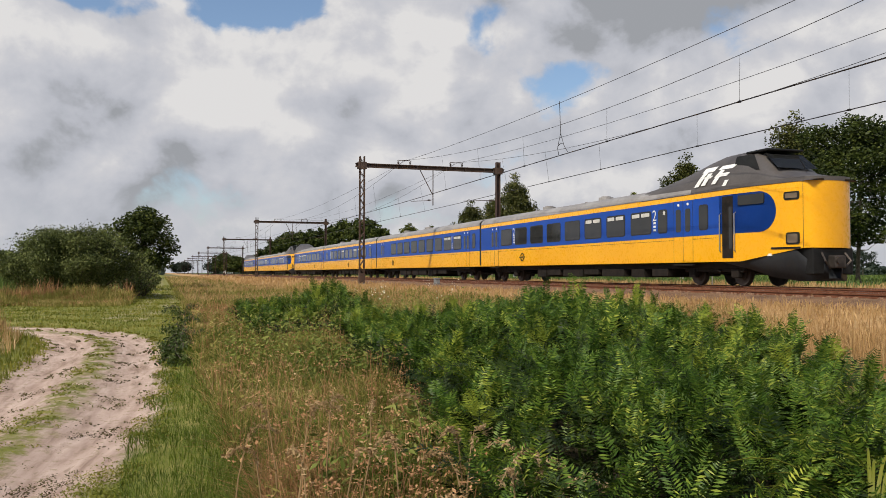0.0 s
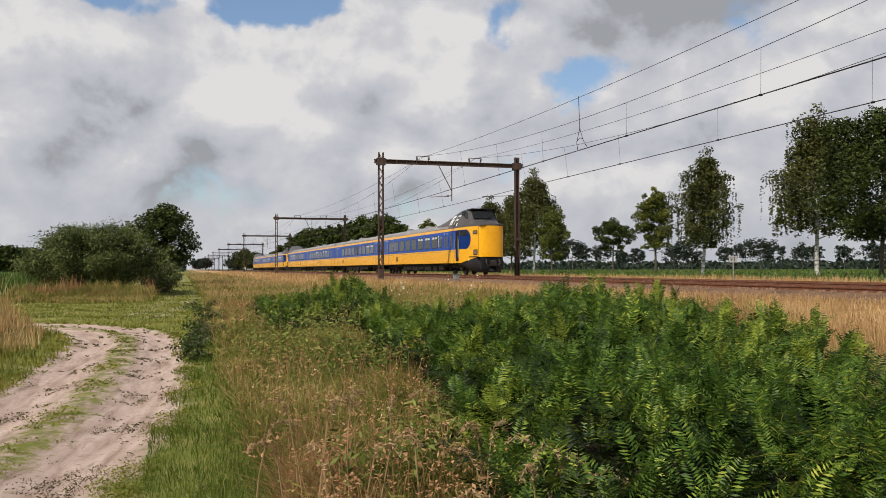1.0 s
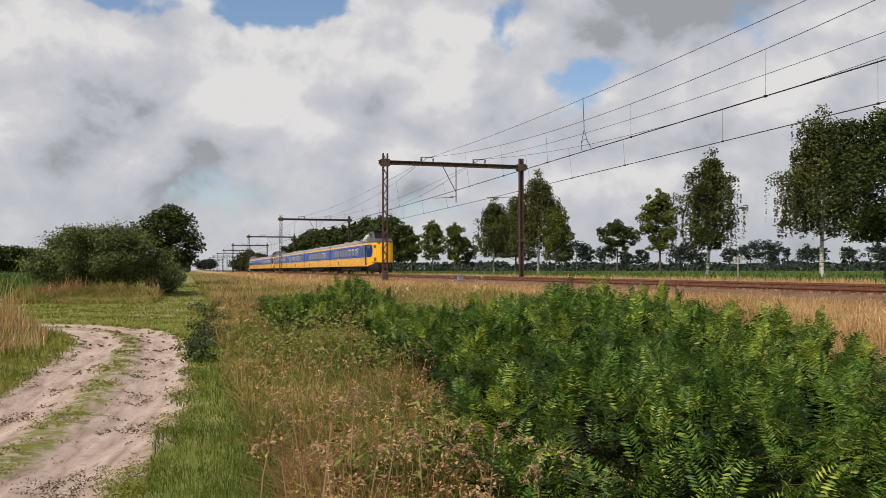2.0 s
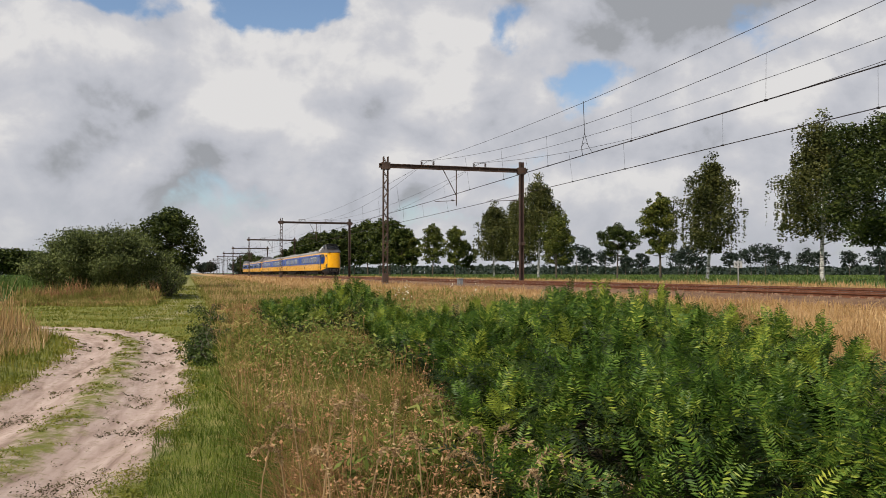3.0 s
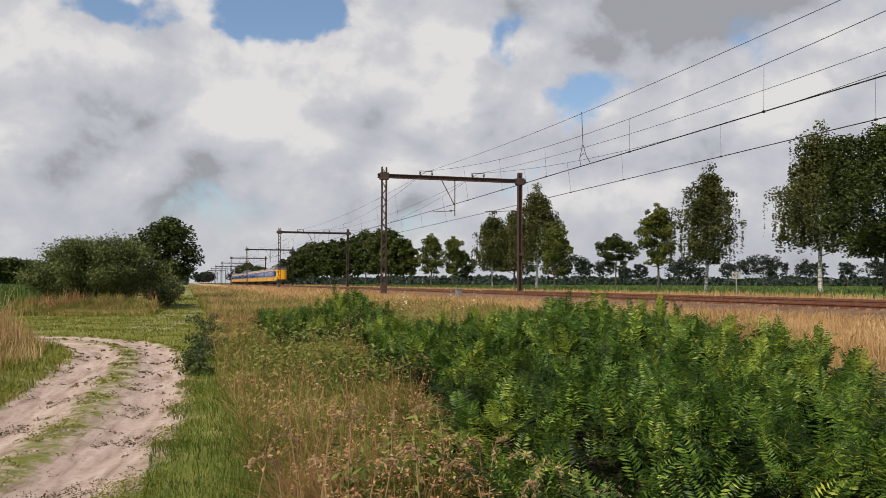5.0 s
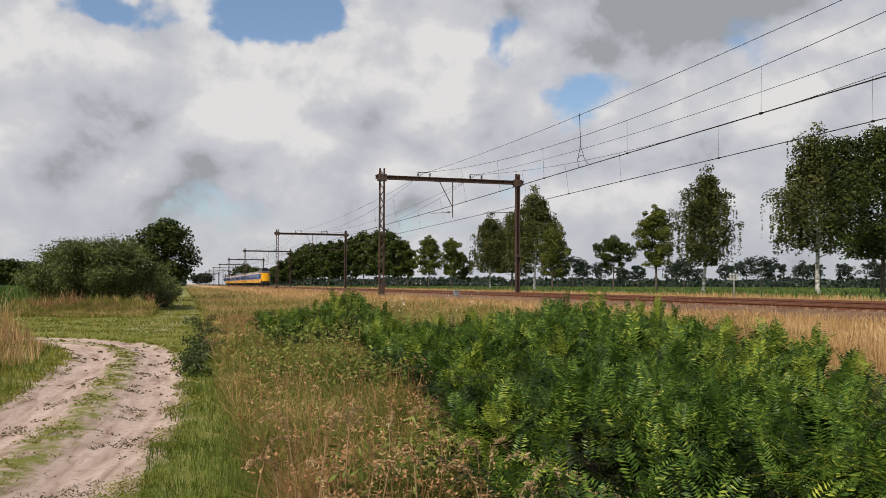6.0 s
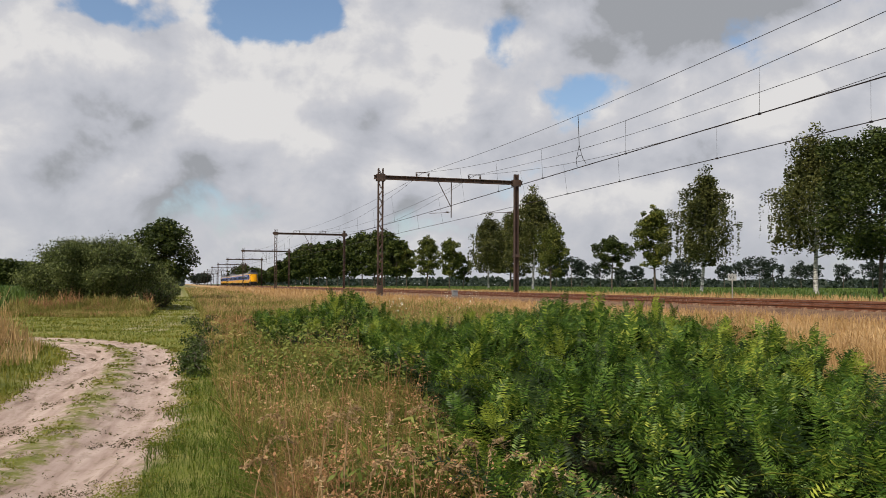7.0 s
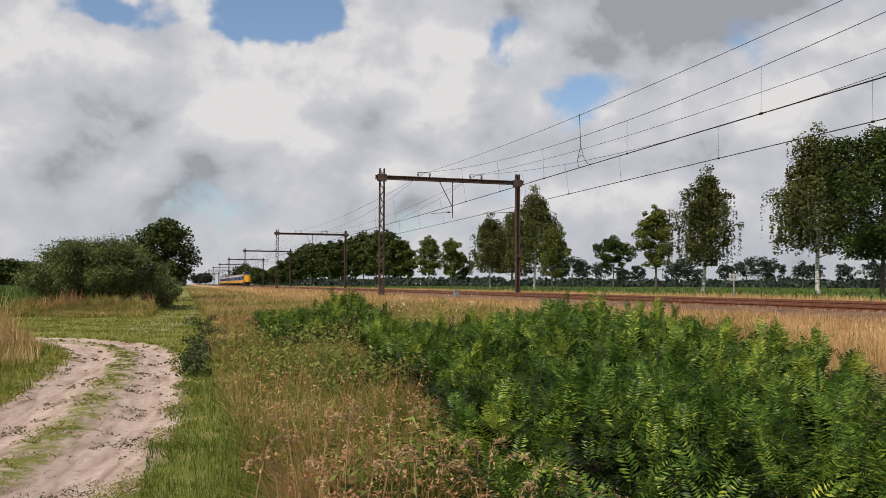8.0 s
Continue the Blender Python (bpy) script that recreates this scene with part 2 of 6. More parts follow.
M_YELLOW = surface("yellow_paint", (0.82, 0.385, 0.003), (0.86, 0.42, 0.004), 0.28, 0, 0.5, 9, 0.012, (0.62, 0.30, 0.02), 0.10, coat=0.12, spec=0.4)
M_BLUE = surface("blue_paint", (0.010, 0.060, 0.33), (0.014, 0.072, 0.38), 0.34, 0, 0.5, 9, 0.012, (0.03, 0.06, 0.2), 0.15, coat=0.0, spec=0.15)
M_ROOF = surface("roof_grey", (0.22, 0.21, 0.205), (0.31, 0.295, 0.29), 0.6, 0, 0.7, 14, 0.06, (0.14, 0.12, 0.11), 0.5)
M_DOME = surface("cab_grey", (0.060, 0.053, 0.051), (0.095, 0.085, 0.080), 0.5, 0, 0.7, 14, 0.04, (0.06, 0.05, 0.045), 0.5)
M_SKIRT = surface("skirt_grey", (0.028, 0.031, 0.036), (0.045, 0.049, 0.055), 0.5, 0, 1.0, 15, 0.04, (0.05, 0.04, 0.03), 0.4, spec=0.2)
M_UNDER = surface("under_dark", (0.010, 0.009, 0.008), (0.024, 0.019, 0.016), 0.85, 0.1, 3, 25, 0.2, (0.04, 0.026, 0.018), 0.4, spec=0.2)
M_WHEEL = surface("wheel_steel", (0.05, 0.042, 0.038), (0.09, 0.075, 0.065), 0.55, 0.6, 3, 25, 0.1)
M_GLASS = glassy("train_glass", (0.020, 0.022, 0.024))
M_BLIND = surface("window_top", (0.50, 0.50, 0.47), (0.62, 0.61, 0.58), 0.4, 0, 3, 25, 0.0)
M_RUBBER = surface("rubber", (0.012, 0.012, 0.012), (0.025, 0.025, 0.025), 0.7, 0, 4, 30, 0.1)
M_WHITE = surface("white_paint", (0.74, 0.74, 0.72), (0.82, 0.82, 0.80), 0.45, 0, 3, 30, 0.02, (0.5, 0.48, 0.44), 0.2)
M_BLACK = surface("black_paint", (0.008, 0.008, 0.008), (0.016, 0.016, 0.016), 0.5, 0, 3, 30, 0.02, spec=0.2)
M_LAMP = glassy("lamp_lens", (0.10, 0.08, 0.06), 0.15)
M_STEEL = surface("bright_steel", (0.36, 0.34, 0.32), (0.5, 0.48, 0.45), 0.35, 0.8, 4, 30, 0.02)
M_GREYBOX = surface("grey_box", (0.17, 0.18, 0.19), (0.25, 0.26, 0.27), 0.6, 0.1, 4, 30, 0.05)
M_BARK = surface("bark", (0.055, 0.042, 0.03), (0.12, 0.095, 0.07), 0.95, 0, 3, 20, 0.8)
# White plate greyed in its base colour for shade, plus stains
M_SIGN = surface("shaded_sign", (0.30, 0.31, 0.30), (0.40, 0.41, 0.40), 0.7, 0, 5, 30, 0.02, (0.2, 0.2, 0.18), 0.4)
M_WALL = surface("house_wall", (0.60, 0.57, 0.52), (0.70, 0.67, 0.62), 0.9, 0, 1, 9, 0.1)
M_TILE = surface("house_roof", (0.16, 0.07, 0.045), (0.24, 0.11, 0.07), 0.85, 0, 1, 9, 0.3)


def birch_bark():
    m, n = material("birch_bark")
    v = n.add("ShaderNodeTexCoord").outputs["Object"]
    mp = n.add("ShaderNodeMapping", Vector=v)
    mp.inputs["Scale"].default_value = (1.2, 1.2, 5.0)
    c = n.ramp(n.noise(mp.outputs[0], 1.6, 8, 0.7), [(0.40, (0.05, 0.045, 0.04)), (0.5, (0.42, 0.40, 0.37)), (0.6, (0.66, 0.64, 0.60))])
    p = n.add("ShaderNodeBsdfPrincipled", Base_Color=c, Roughness=0.8)
    n.add("ShaderNodeOutputMaterial", Surface=p.outputs[0])
    return m


M_BIRCH = birch_bark()
L_BIRCH = leafy("birch_leaves", [(0.1, (0.020, 0.026, 0.007)), (0.5, (0.062, 0.070, 0.018)), (0.9, (0.16, 0.155, 0.045))], 0.14)
L_LIME = leafy("lime_leaves", [(0.1, (0.030, 0.044, 0.009)), (0.5, (0.095, 0.112, 0.021)), (0.9, (0.26, 0.245, 0.05))], 0.14)
L_OAK = leafy("oak_leaves", [(0.1, (0.012, 0.021, 0.005)), (0.5, (0.040, 0.056, 0.011)), (0.9, (0.115, 0.132, 0.028))], 0.12)
L_WILLOW = leafy("bush_leaves", [(0.1, (0.020, 0.028, 0.007)), (0.5, (0.085, 0.106, 0.030)), (0.9, (0.25, 0.27, 0.09))], 0.12)
# Distance haze is mixed into this bluish grey leaf colour
L_HAZE = leafy("hazed_leaves", [(0.1, (0.016, 0.026, 0.018)), (0.5, (0.026, 0.038, 0.026)), (0.9, (0.042, 0.056, 0.036))], 0.1)
L_FERN = leafy("fern_leaves", [(0.05, (0.014, 0.038, 0.005)), (0.38, (0.046, 0.096, 0.013)), (0.70, (0.125, 0.195, 0.026)), (0.95, (0.42, 0.45, 0.07))], 0.20, 0.42, patch_scale=1.3)
# Fern leaf colour darkened to carry the shade inside the thicket
L_FERN_SHADE = leafy("fern_leaves_shade", [(0.1, (0.006, 0.013, 0.002)), (0.6, (0.014, 0.028, 0.004)), (0.95, (0.035, 0.052, 0.009))], 0.10, 0.5)
L_DRY = leafy("dry_grass", [(0.05, (0.22, 0.125, 0.046)), (0.4, (0.40, 0.255, 0.110)), (0.75, (0.55, 0.375, 0.180)), (0.97, (0.72, 0.53, 0.30))], 0.24, 0.7, 0.4, 0.5, (0.28, 0.16, 0.08))
L_BROWN = leafy("brown_grass", [(0.05, (0.16, 0.078, 0.032)), (0.45, (0.35, 0.185, 0.085)), (0.8, (0.51, 0.295, 0.148)), (0.97, (0.72, 0.49, 0.28))], 0.22, 0.75)
L_GREEN = leafy("green_grass", [(0.05, (0.085, 0.100, 0.012)), (0.45, (0.155, 0.170, 0.022)), (0.8, (0.25, 0.235, 0.04)), (0.97, (0.42, 0.33, 0.11))], 0.25, 0.5)
L_MIX = leafy("rough_grass", [(0.05, (0.075, 0.088, 0.014)), (0.4, (0.178, 0.172, 0.035)), (0.7, (0.315, 0.262, 0.075)), (0.97, (0.60, 0.46, 0.21))], 0.24, 0.6)
L_CORN = leafy("corn_leaves", [(0.1, (0.035, 0.065, 0.012)), (0.5, (0.080, 0.125, 0.024)), (0.95, (0.20, 0.235, 0.07))], 0.22, 0.5)
L_BRAMBLE = leafy("bramble_leaves", [(0.1, (0.018, 0.032, 0.008)), (0.6, (0.055, 0.082, 0.019)), (0.95, (0.13, 0.16, 0.045))], 0.16, 0.45)
L_VERGE = leafy("verge_grass", [(0.05, (0.045, 0.072, 0.009)), (0.45, (0.090, 0.132, 0.016)), (0.8, (0.165, 0.200, 0.030)), (0.97, (0.34, 0.31, 0.10))], 0.28, 0.55)
L_HERB = leafy("herb_leaves", [(0.1, (0.070, 0.098, 0.018)), (0.5, (0.165, 0.195, 0.040)), (0.95, (0.33, 0.33, 0.085))], 0.26, 0.6)
L_LITTER = leafy("litter", [(0.1, (0.05, 0.04, 0.018)), (0.6, (0.12, 0.095, 0.045)), (0.95, (0.16, 0.16, 0.05))], 0.1, 0.8)
L_FLOWER = leafy("white_flowers", [(0.1, (0.62, 0.60, 0.45)), (0.9, (0.80, 0.78, 0.66))], 0.25, 0.7)
L_DEAD = leafy("dead_fronds", [(0.1, (0.22, 0.13, 0.06)), (0.6, (0.42, 0.29, 0.15)), (0.95, (0.56, 0.43, 0.25))], 0.25, 0.7)

# ---------------------------------------------------------------- mesh helpers


def mesh_of(name, verts, faces, mats, smooth=False, slots=None):
    me = bpy.data.meshes.new(name)
    me.from_pydata(verts, [], faces)
    for m in mats if isinstance(mats, (list, tuple)) else [mats]:
        me.materials.append(m)
    if slots is not None:
        me.polygons.foreach_set("material_index", slots)
    if smooth:
        me.polygons.foreach_set("use_smooth", [True] * len(me.polygons))
    me.update()
    return me


def quick_mesh(name, verts, quads, mat):
    """Many quads from arrays."""
    me = bpy.data.meshes.new(name)
    verts, quads = np.asarray(verts, np.float32), np.asarray(quads, np.int32)
    me.vertices.add(len(verts))
    me.vertices.foreach_set("co", verts.ravel())
    me.loops.add(quads.size)
    me.loops.foreach_set("vertex_index", quads.ravel())
    me.polygons.add(len(quads))
    me.polygons.foreach_set("loop_start", np.arange(len(quads), dtype=np.int32) * quads.shape[1])
    me.polygons.foreach_set("loop_total", np.full(len(quads), quads.shape[1], np.int32))
    me.update(calc_edges=True)
    me.materials.append(mat)
    return me


def empty(name, m=None):
    ob = new(name)
    if m is not None:
        ob.matrix_basis = m
    return ob


def part(name, bm, mat, parent=None, label="", smooth=False):
    me = bpy.data.meshes.new(name)
    bm.to_mesh(me)
    bm.free()
    for m in mat if isinstance(mat, (list, tuple)) else [mat]:
        me.materials.append(m)
    if smooth:
        me.polygons.foreach_set("use_smooth", [True] * len(me.polygons))
    ob = new(name, me)
    ob.parent = parent
    return tagged(ob, label) if label else ob


def part_mesh(name, me, parent=None, label="", m=None):
    ob = new(name, me)
    ob.parent = parent
    if m is not None:
        ob.matrix_basis = m
    return tagged(ob, label) if label else ob


def box(bm, lo, hi, bevel=0.0):
    c = [(a + b) / 2 for a, b in zip(lo, hi)]
    d = [abs(b - a) for a, b in zip(lo, hi)]
    made = bmesh.ops.create_cube(bm, size=1.0, matrix=Matrix.Translation(c) @ Matrix.Diagonal((*d, 1)))["verts"]
    if bevel:
        edges = list({e for v in made for e in v.link_edges})
        bmesh.ops.bevel(bm, geom=edges, offset=bevel, segments=2, affect="EDGES", profile=0.5)
    return bm


def boxed(lo, hi, bevel=0.0):
    return box(bmesh.new(), lo, hi, bevel)


def tube(bm, path, radii, sides=6, cap=True):
    """A round bar along a path, its radius given point by point."""
    path = [Vector(p) for p in path]
    if not isinstance(radii, (list, tuple)):
        radii = [radii] * len(path)
    rings = []
    for i, p in enumerate(path):
        d = (path[min(i + 1, len(path) - 1)] - path[max(i - 1, 0)]).normalized()
        side = d.cross(Vector((0, 0, 1)) if abs(d.z) < 0.9 else Vector((1, 0, 0))).normalized()
        other = d.cross(side)
        rings.append([bm.verts.new(p + (side * math.cos(k * 2 * math.pi / sides) + other * math.sin(k * 2 * math.pi / sides)) * radii[i]) for k in range(sides)])
    for a, b in zip(rings, rings[1:]):
        for k in range(sides):
            bm.faces.new((a[k], a[(k + 1) % sides], b[(k + 1) % sides], b[k]))
    if cap:
        bm.faces.new(rings[0][::-1]), bm.faces.new(rings[-1])
    return bm


def disc(bm, centre, axis, r, depth, sides=20):
    m = Matrix.Translation(centre) @ Vector(axis).to_track_quat("Z", "Y").to_matrix().to_4x4()
    bmesh.ops.create_cone(bm, cap_ends=True, segments=sides, radius1=r, radius2=r, depth=depth, matrix=m)
    return bm


def lerp(a, b, t):
    return a + (b - a) * t


def step(v, lo, hi):
    t = np.clip((v - lo) / (hi - lo), 0, 1)
    return t * t * (3 - 2 * t)


# ---------------------------------------------------------------- lie of the land
RAIL = 1.25          # top of the rails
NEAR, FAR = 15.93, 19.93   # middles of the two tracks


ROAD = [(-3.2, -40), (-2.6, 0), (-1.72, 7.4), (-1.36, 10.0), (-1.2, 13.0), (-1.2, 19.5), (-1.35, 22.4), (-1.95, 24.8), (-3.1, 26.8), (-4.8, 28.3), (-7.2, 29.2), (-12.0, 29.9), (-60.0, 31.0)]
PATH = [(-1.2, 31.0), (-0.4, 40.0), (0.0, 52.0), (0.2, 70.0), (0.5, 110.0), (0.6, 240.0)]


def along_line(line, x, y):
    """Signed distance from a line on the plan (right of it is positive) and the way along it."""
    x, y = np.asarray(x, float), np.asarray(y, float)
    best, way, side, run = np.full(x.shape, 1e9), np.zeros(x.shape), np.ones(x.shape), 0.0
    for (ax, ay), (bx, by) in zip(line, line[1:]):
        l = math.hypot(bx - ax, by - ay)
        ux, uy = (bx - ax) / l, (by - ay) / l
        t = np.clip((x - ax) * ux + (y - ay) * uy, 0, l)
        d = np.hypot(x - ax - t * ux, y - ay - t * uy)
        k = d < best
        best = np.where(k, d, best)
        way = np.where(k, run + t, way)
        side = np.where(k, np.where((x - ax) * uy - (y - ay) * ux >= 0, 1.0, -1.0), side)
        run += l
    return best * side, way


def smooth_line(line):
    """The line with its corners rounded."""
    for _ in range(2):
        out = [line[0]]
        for a, b in zip(line, line[1:]):
            out += [(lerp(a[0], b[0], 0.25), lerp(a[1], b[1], 0.25)), (lerp(a[0], b[0], 0.75), lerp(a[1], b[1], 0.75))]
        line = out + [line[-1]]
    return line


ROAD = smooth_line(ROAD)


def road_distance(x, y):
    return np.abs(along_line(ROAD, x, y)[0])


def fern_limit(a):
    """How far out the fern thicket reaches, by heading."""
    return np.interp(a, [10, 12, 14, 18.5, 20, 24, 29, 34, 38, 42, 46, 60], [17.5, 17, 15.5, 14.5, 14.5, 14.5, 13.5, 12.2, 10.6, 8.6, 7.2, 6.5])


def fern_start(r):
    """Heading at which the thicket begins, by distance."""
    return np.interp(r, [3.5, 4.5, 6.6, 9, 12, 16, 18], [21.5, 20, 17.8, 15.8, 13.2, 11.2, 10.5])


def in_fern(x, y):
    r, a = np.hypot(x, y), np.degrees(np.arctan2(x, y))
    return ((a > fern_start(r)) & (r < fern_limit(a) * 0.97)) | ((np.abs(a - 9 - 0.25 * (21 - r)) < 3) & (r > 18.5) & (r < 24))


def wave(x, y, s, k=0.0):
    return np.sin(x * s + 1.3 * k + 0.7 * np.sin(y * s * 0.8 + k)) * np.sin(y * s * 1.1 + 2.1 * k + 0.6 * np.sin(x * s * 0.7))


def land(x, y):
    """Height of the ground: the sandy track lies lowest, the railway on a low bank."""
    x, y = np.asarray(x, float), np.asarray(y, float)
    bank = 0.86 * step(x, 6.2, 12.8) - 0.06 * step(x, 23.2, 27.0)
    d = road_distance(x, y)
    ruts = -0.07 * np.exp(-((d - 0.72) / 0.35) ** 2) + 0.03 * np.exp(-(d / 0.25) ** 2)
    verge = 0.10 * step(d, 1.3, 2.4) + 0.25 * step(x, 0.6, 3.5) * (1 - step(x, 5.5, 12.2)) * (1 - step(y, 24, 45))
    rough = 0.05 * wave(x, y, 0.9, 1) + 0.03 * wave(x, y, 2.3, 2)
    return bank + ruts + verge + rough * step(d, 0.9, 2.5) * (1 - step(x, 11, 12.5) + step(x, 24, 26))


def axis(spans):
    out = []
    for a, b, s in spans:
        out += list(np.arange(a, b, s))
    return np.array(out + [spans[-1][1]])


def build_ground():
    xs = axis([(-3000, -600, 300), (-600, -80, 40), (-80, -12, 4), (-12, 14, 0.22), (14, 30, 0.6), (30, 90, 5), (90, 600, 40), (600, 3000, 300)])
    ys = axis([(-3000, -400, 300), (-400, -40, 40), (-40, 2, 3), (2, 36, 0.25), (36, 80, 1.2), (80, 300, 10), (300, 800, 50), (800, 3600, 350)])
    X, Y = np.meshgrid(xs, ys)
    Z = land(X, Y)
    v = np.stack([X, Y, Z], -1).reshape(-1, 3)
    n, k = len(xs), np.arange(len(xs) * len(ys)).reshape(len(ys), len(xs))
    q = np.stack([k[:-1, :-1], k[:-1, 1:], k[1:, 1:], k[1:, :-1]], -1).reshape(-1, 4)
    me = quick_mesh("ground", v, q, M_GROUND)
    me.polygons.foreach_set("use_smooth", [True] * len(me.polygons))
    across, along = along_line(ROAD, v[:, 0], v[:, 1])
    # ground whose soil colour takes the thicket's shade
    thicket_shade = in_fern(v[:, 0], v[:, 1]) & (v[:, 1] > 0)
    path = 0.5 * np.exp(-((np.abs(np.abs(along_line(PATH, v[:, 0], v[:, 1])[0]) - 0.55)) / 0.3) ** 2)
    for name, values in (("across", across), ("along", along), ("thicket_shade", thicket_shade), ("path", path)):
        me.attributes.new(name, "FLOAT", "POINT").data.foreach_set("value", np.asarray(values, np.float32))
    tagged(new("ground", me), "flat farmland with a rutted sandy track and rough verges", "ground", kind="structure")


build_ground()

# ---------------------------------------------------------------- railway
PORTALS = [55.7 + 66.5 * k for k in range(-1, 12)]
PORTALS[0] = 1.0
TOP_BEAM = 1.7 + 7.12


def build_ballast():
    ys = axis([(-60, 4, 8), (4, 60, 1.0), (60, 160, 5), (160, 900, 40)])
    prof = [(12.9, 0.80), (13.4, 1.0), (14.3, 1.13), (17.5, 1.13), (17.93, 1.04), (18.4, 1.13), (21.5, 1.13), (22.3, 1.0), (23.0, 0.80)]
    v = [(x + 0.04 * math.sin(y * 1.7 + x), y, z + 0.012 * math.sin(y * 2.3 + x * 3)) for y in ys for x, z in prof]
    n = len(prof)
    q = [(i * n + k, i * n + k + 1, (i + 1) * n + k + 1, (i + 1) * n + k) for i in range(len(ys) - 1) for k in range(n - 1)]
    ob = new("railway_bed", mesh_of("railway_bed", v, q, M_BALLAST))
    tagged(ob, "rust-brown crushed stone bed under two tracks", "railway bed", kind="structure")
    # loose stones on the nearer stretch
    rng = np.random.default_rng(5)
    V, Q = [], []
    for k in range(5200):
        y, x = rng.uniform(9, 75), rng.uniform(13.2, 22.6)
        z = 1.13 if 14.3 < x < 21.6 else 1.02
        s = rng.uniform(0.03, 0.07)
        b = len(V)
        for cx, cy, cz in ((-1, -1, -1), (1, -1, -1), (1, 1, -1), (-1, 1, -1), (-.7, -.6, .8), (.6, -.8, .7), (.7, .6, .9), (-.6, .7, .6)):
            V.append((x + s * cx * rng.uniform(.6, 1.1), y + s * cy * rng.uniform(.6, 1.1), z + 0.015 + s * 0.7 * cz))
        Q += [tuple(b + i for i in f) for f in ((4, 5, 6, 7), (0, 1, 5, 4), (1, 2, 6, 5), (2, 3, 7, 6), (3, 0, 4, 7))]
    st = part_mesh("ballast_stones", quick_mesh("ballast_stones", V, Q, M_STONE), ob)
    st["kind"] = "stuff"


def rail_profile():
    return [(-0.07, 0), (0.07, 0), (0.07, 0.02), (0.015, 0.045), (0.012, 0.115), (0.036, 0.125), (0.036, 0.165), (-0.036, 0.165), (-0.036, 0.125), (-0.012, 0.115), (-0.015, 0.045), (-0.07, 0.02)]


def build_track(x0, words):
    track = tagged(empty("railway_track", pose(x0, 0, RAIL)), words, "railway track", "two parallel tracks")
    prof = rail_profile()
    n = len(prof)
    v = [(px, y, pz - 0.165) for y in (-60, 20, 100, 900) for px, pz in prof]
    q = [(i * n + k, i * n + (k + 1) % n, (i + 1) * n + (k + 1) % n, (i + 1) * n + k) for i in range(3) for k in range(n)]
    slots = [1 if k == 6 else 0 for i in range(3) for k in range(n)]
    me = mesh_of("rail", v, q, [M_RAIL, M_RAILHEAD], slots=slots)
    for s in (-0.753, 0.753):
        part_mesh("rail", me, track, "rusty steel rail with a worn head", pose(s, 0, 0))
    # sleepers: a bevelled block with two plates
    bm = bmesh.new()
    box(bm, (-1.25, -0.12, -0.36), (1.25, 0.12, -0.155), 0.02)
    for s in (-0.753, 0.753):
        box(bm, (s - 0.16, -0.09, -0.165), (s + 0.16, 0.09, -0.145))
    me = bpy.data.meshes.new("sleeper")
    bm.to_mesh(me), bm.free()
    me.materials.append(M_SLEEPER)
    for k in range(110):
        part_mesh("sleeper", me, track, m=pose(0, 8 + 0.6 * k, 0))
    V, Q = [], []
    for k in range(300):
        y, b = 74 + 0.6 * k, len(V)
        V += [(sx * 1.25, y + sy * 0.12, z) for z in (-0.36, -0.15) for sx, sy in ((-1, -1), (1, -1), (1, 1), (-1, 1))]
        Q += [tuple(b + i for i in f) for f in ((4, 5, 6, 7), (0, 1, 5, 4), (1, 2, 6, 5), (2, 3, 7, 6), (3, 0, 4, 7))]
    part_mesh("far_sleepers", quick_mesh("far_sleepers", V, Q, M_SLEEPER), track)["kind"] = "stuff"


build_ballast()
build_track(NEAR, "rusty double-rail track on brown ballast beside dry grass")
build_track(FAR, "rusty railway track on which the train runs")


def lattice_post(parent, x, z0, z1, half, label):
    """Four corner angles with zigzag bracing on the two sides that face along the line and across it."""
    bm = bmesh.new()
    for sx in (-1, 1):
        for sy in (-1, 1):
            cx, cy = x + sx * half, sy * half * 0.8
            box(bm, (cx - 0.035, cy - 0.01 if sy > 0 else cy - 0.01, z0), (cx + 0.035, cy + 0.01, z1))
            box(bm, (cx - 0.01, cy - 0.035, z0), (cx + 0.01, cy + 0.035, z1))
    post = part("post", bm, M_IRON, parent, label)
    bm = bmesh.new()
    n = max(6, int((z1 - z0 - 0.6) / (half * 3.0)))
    for k in range(n):
        za, zb = z0 + 0.6 + (z1 - z0 - 0.7) * k / n, z0 + 0.6 + (z1 - z0 - 0.7) * (k + 1) / n
        s = 1 if k % 2 else -1
        for sy in (-1, 1):
            tube(bm, [(x - s * half, sy * half * 0.8, za), (x + s * half, sy * half * 0.8, zb)], 0.022, 4)
        for sx in (-1, 1):
            tube(bm, [(x + sx * half, -s * half * 0.8, za), (x + sx * half, s * half * 0.8, zb)], 0.018, 4)
    part("bracing", bm, M_IRON, post)
    part("plinth", boxed((x - 0.26, -0.26, z0 - 0.6), (x + 0.26, 0.26, z0 - 0.06), 0.03), M_CONCRETE, post)
    part("foot_plate", boxed((x - half - 0.05, -half, z0 - 0.06), (x + half + 0.05, half, z0 + 0.6), 0.01), M_IRON, post)
    return post


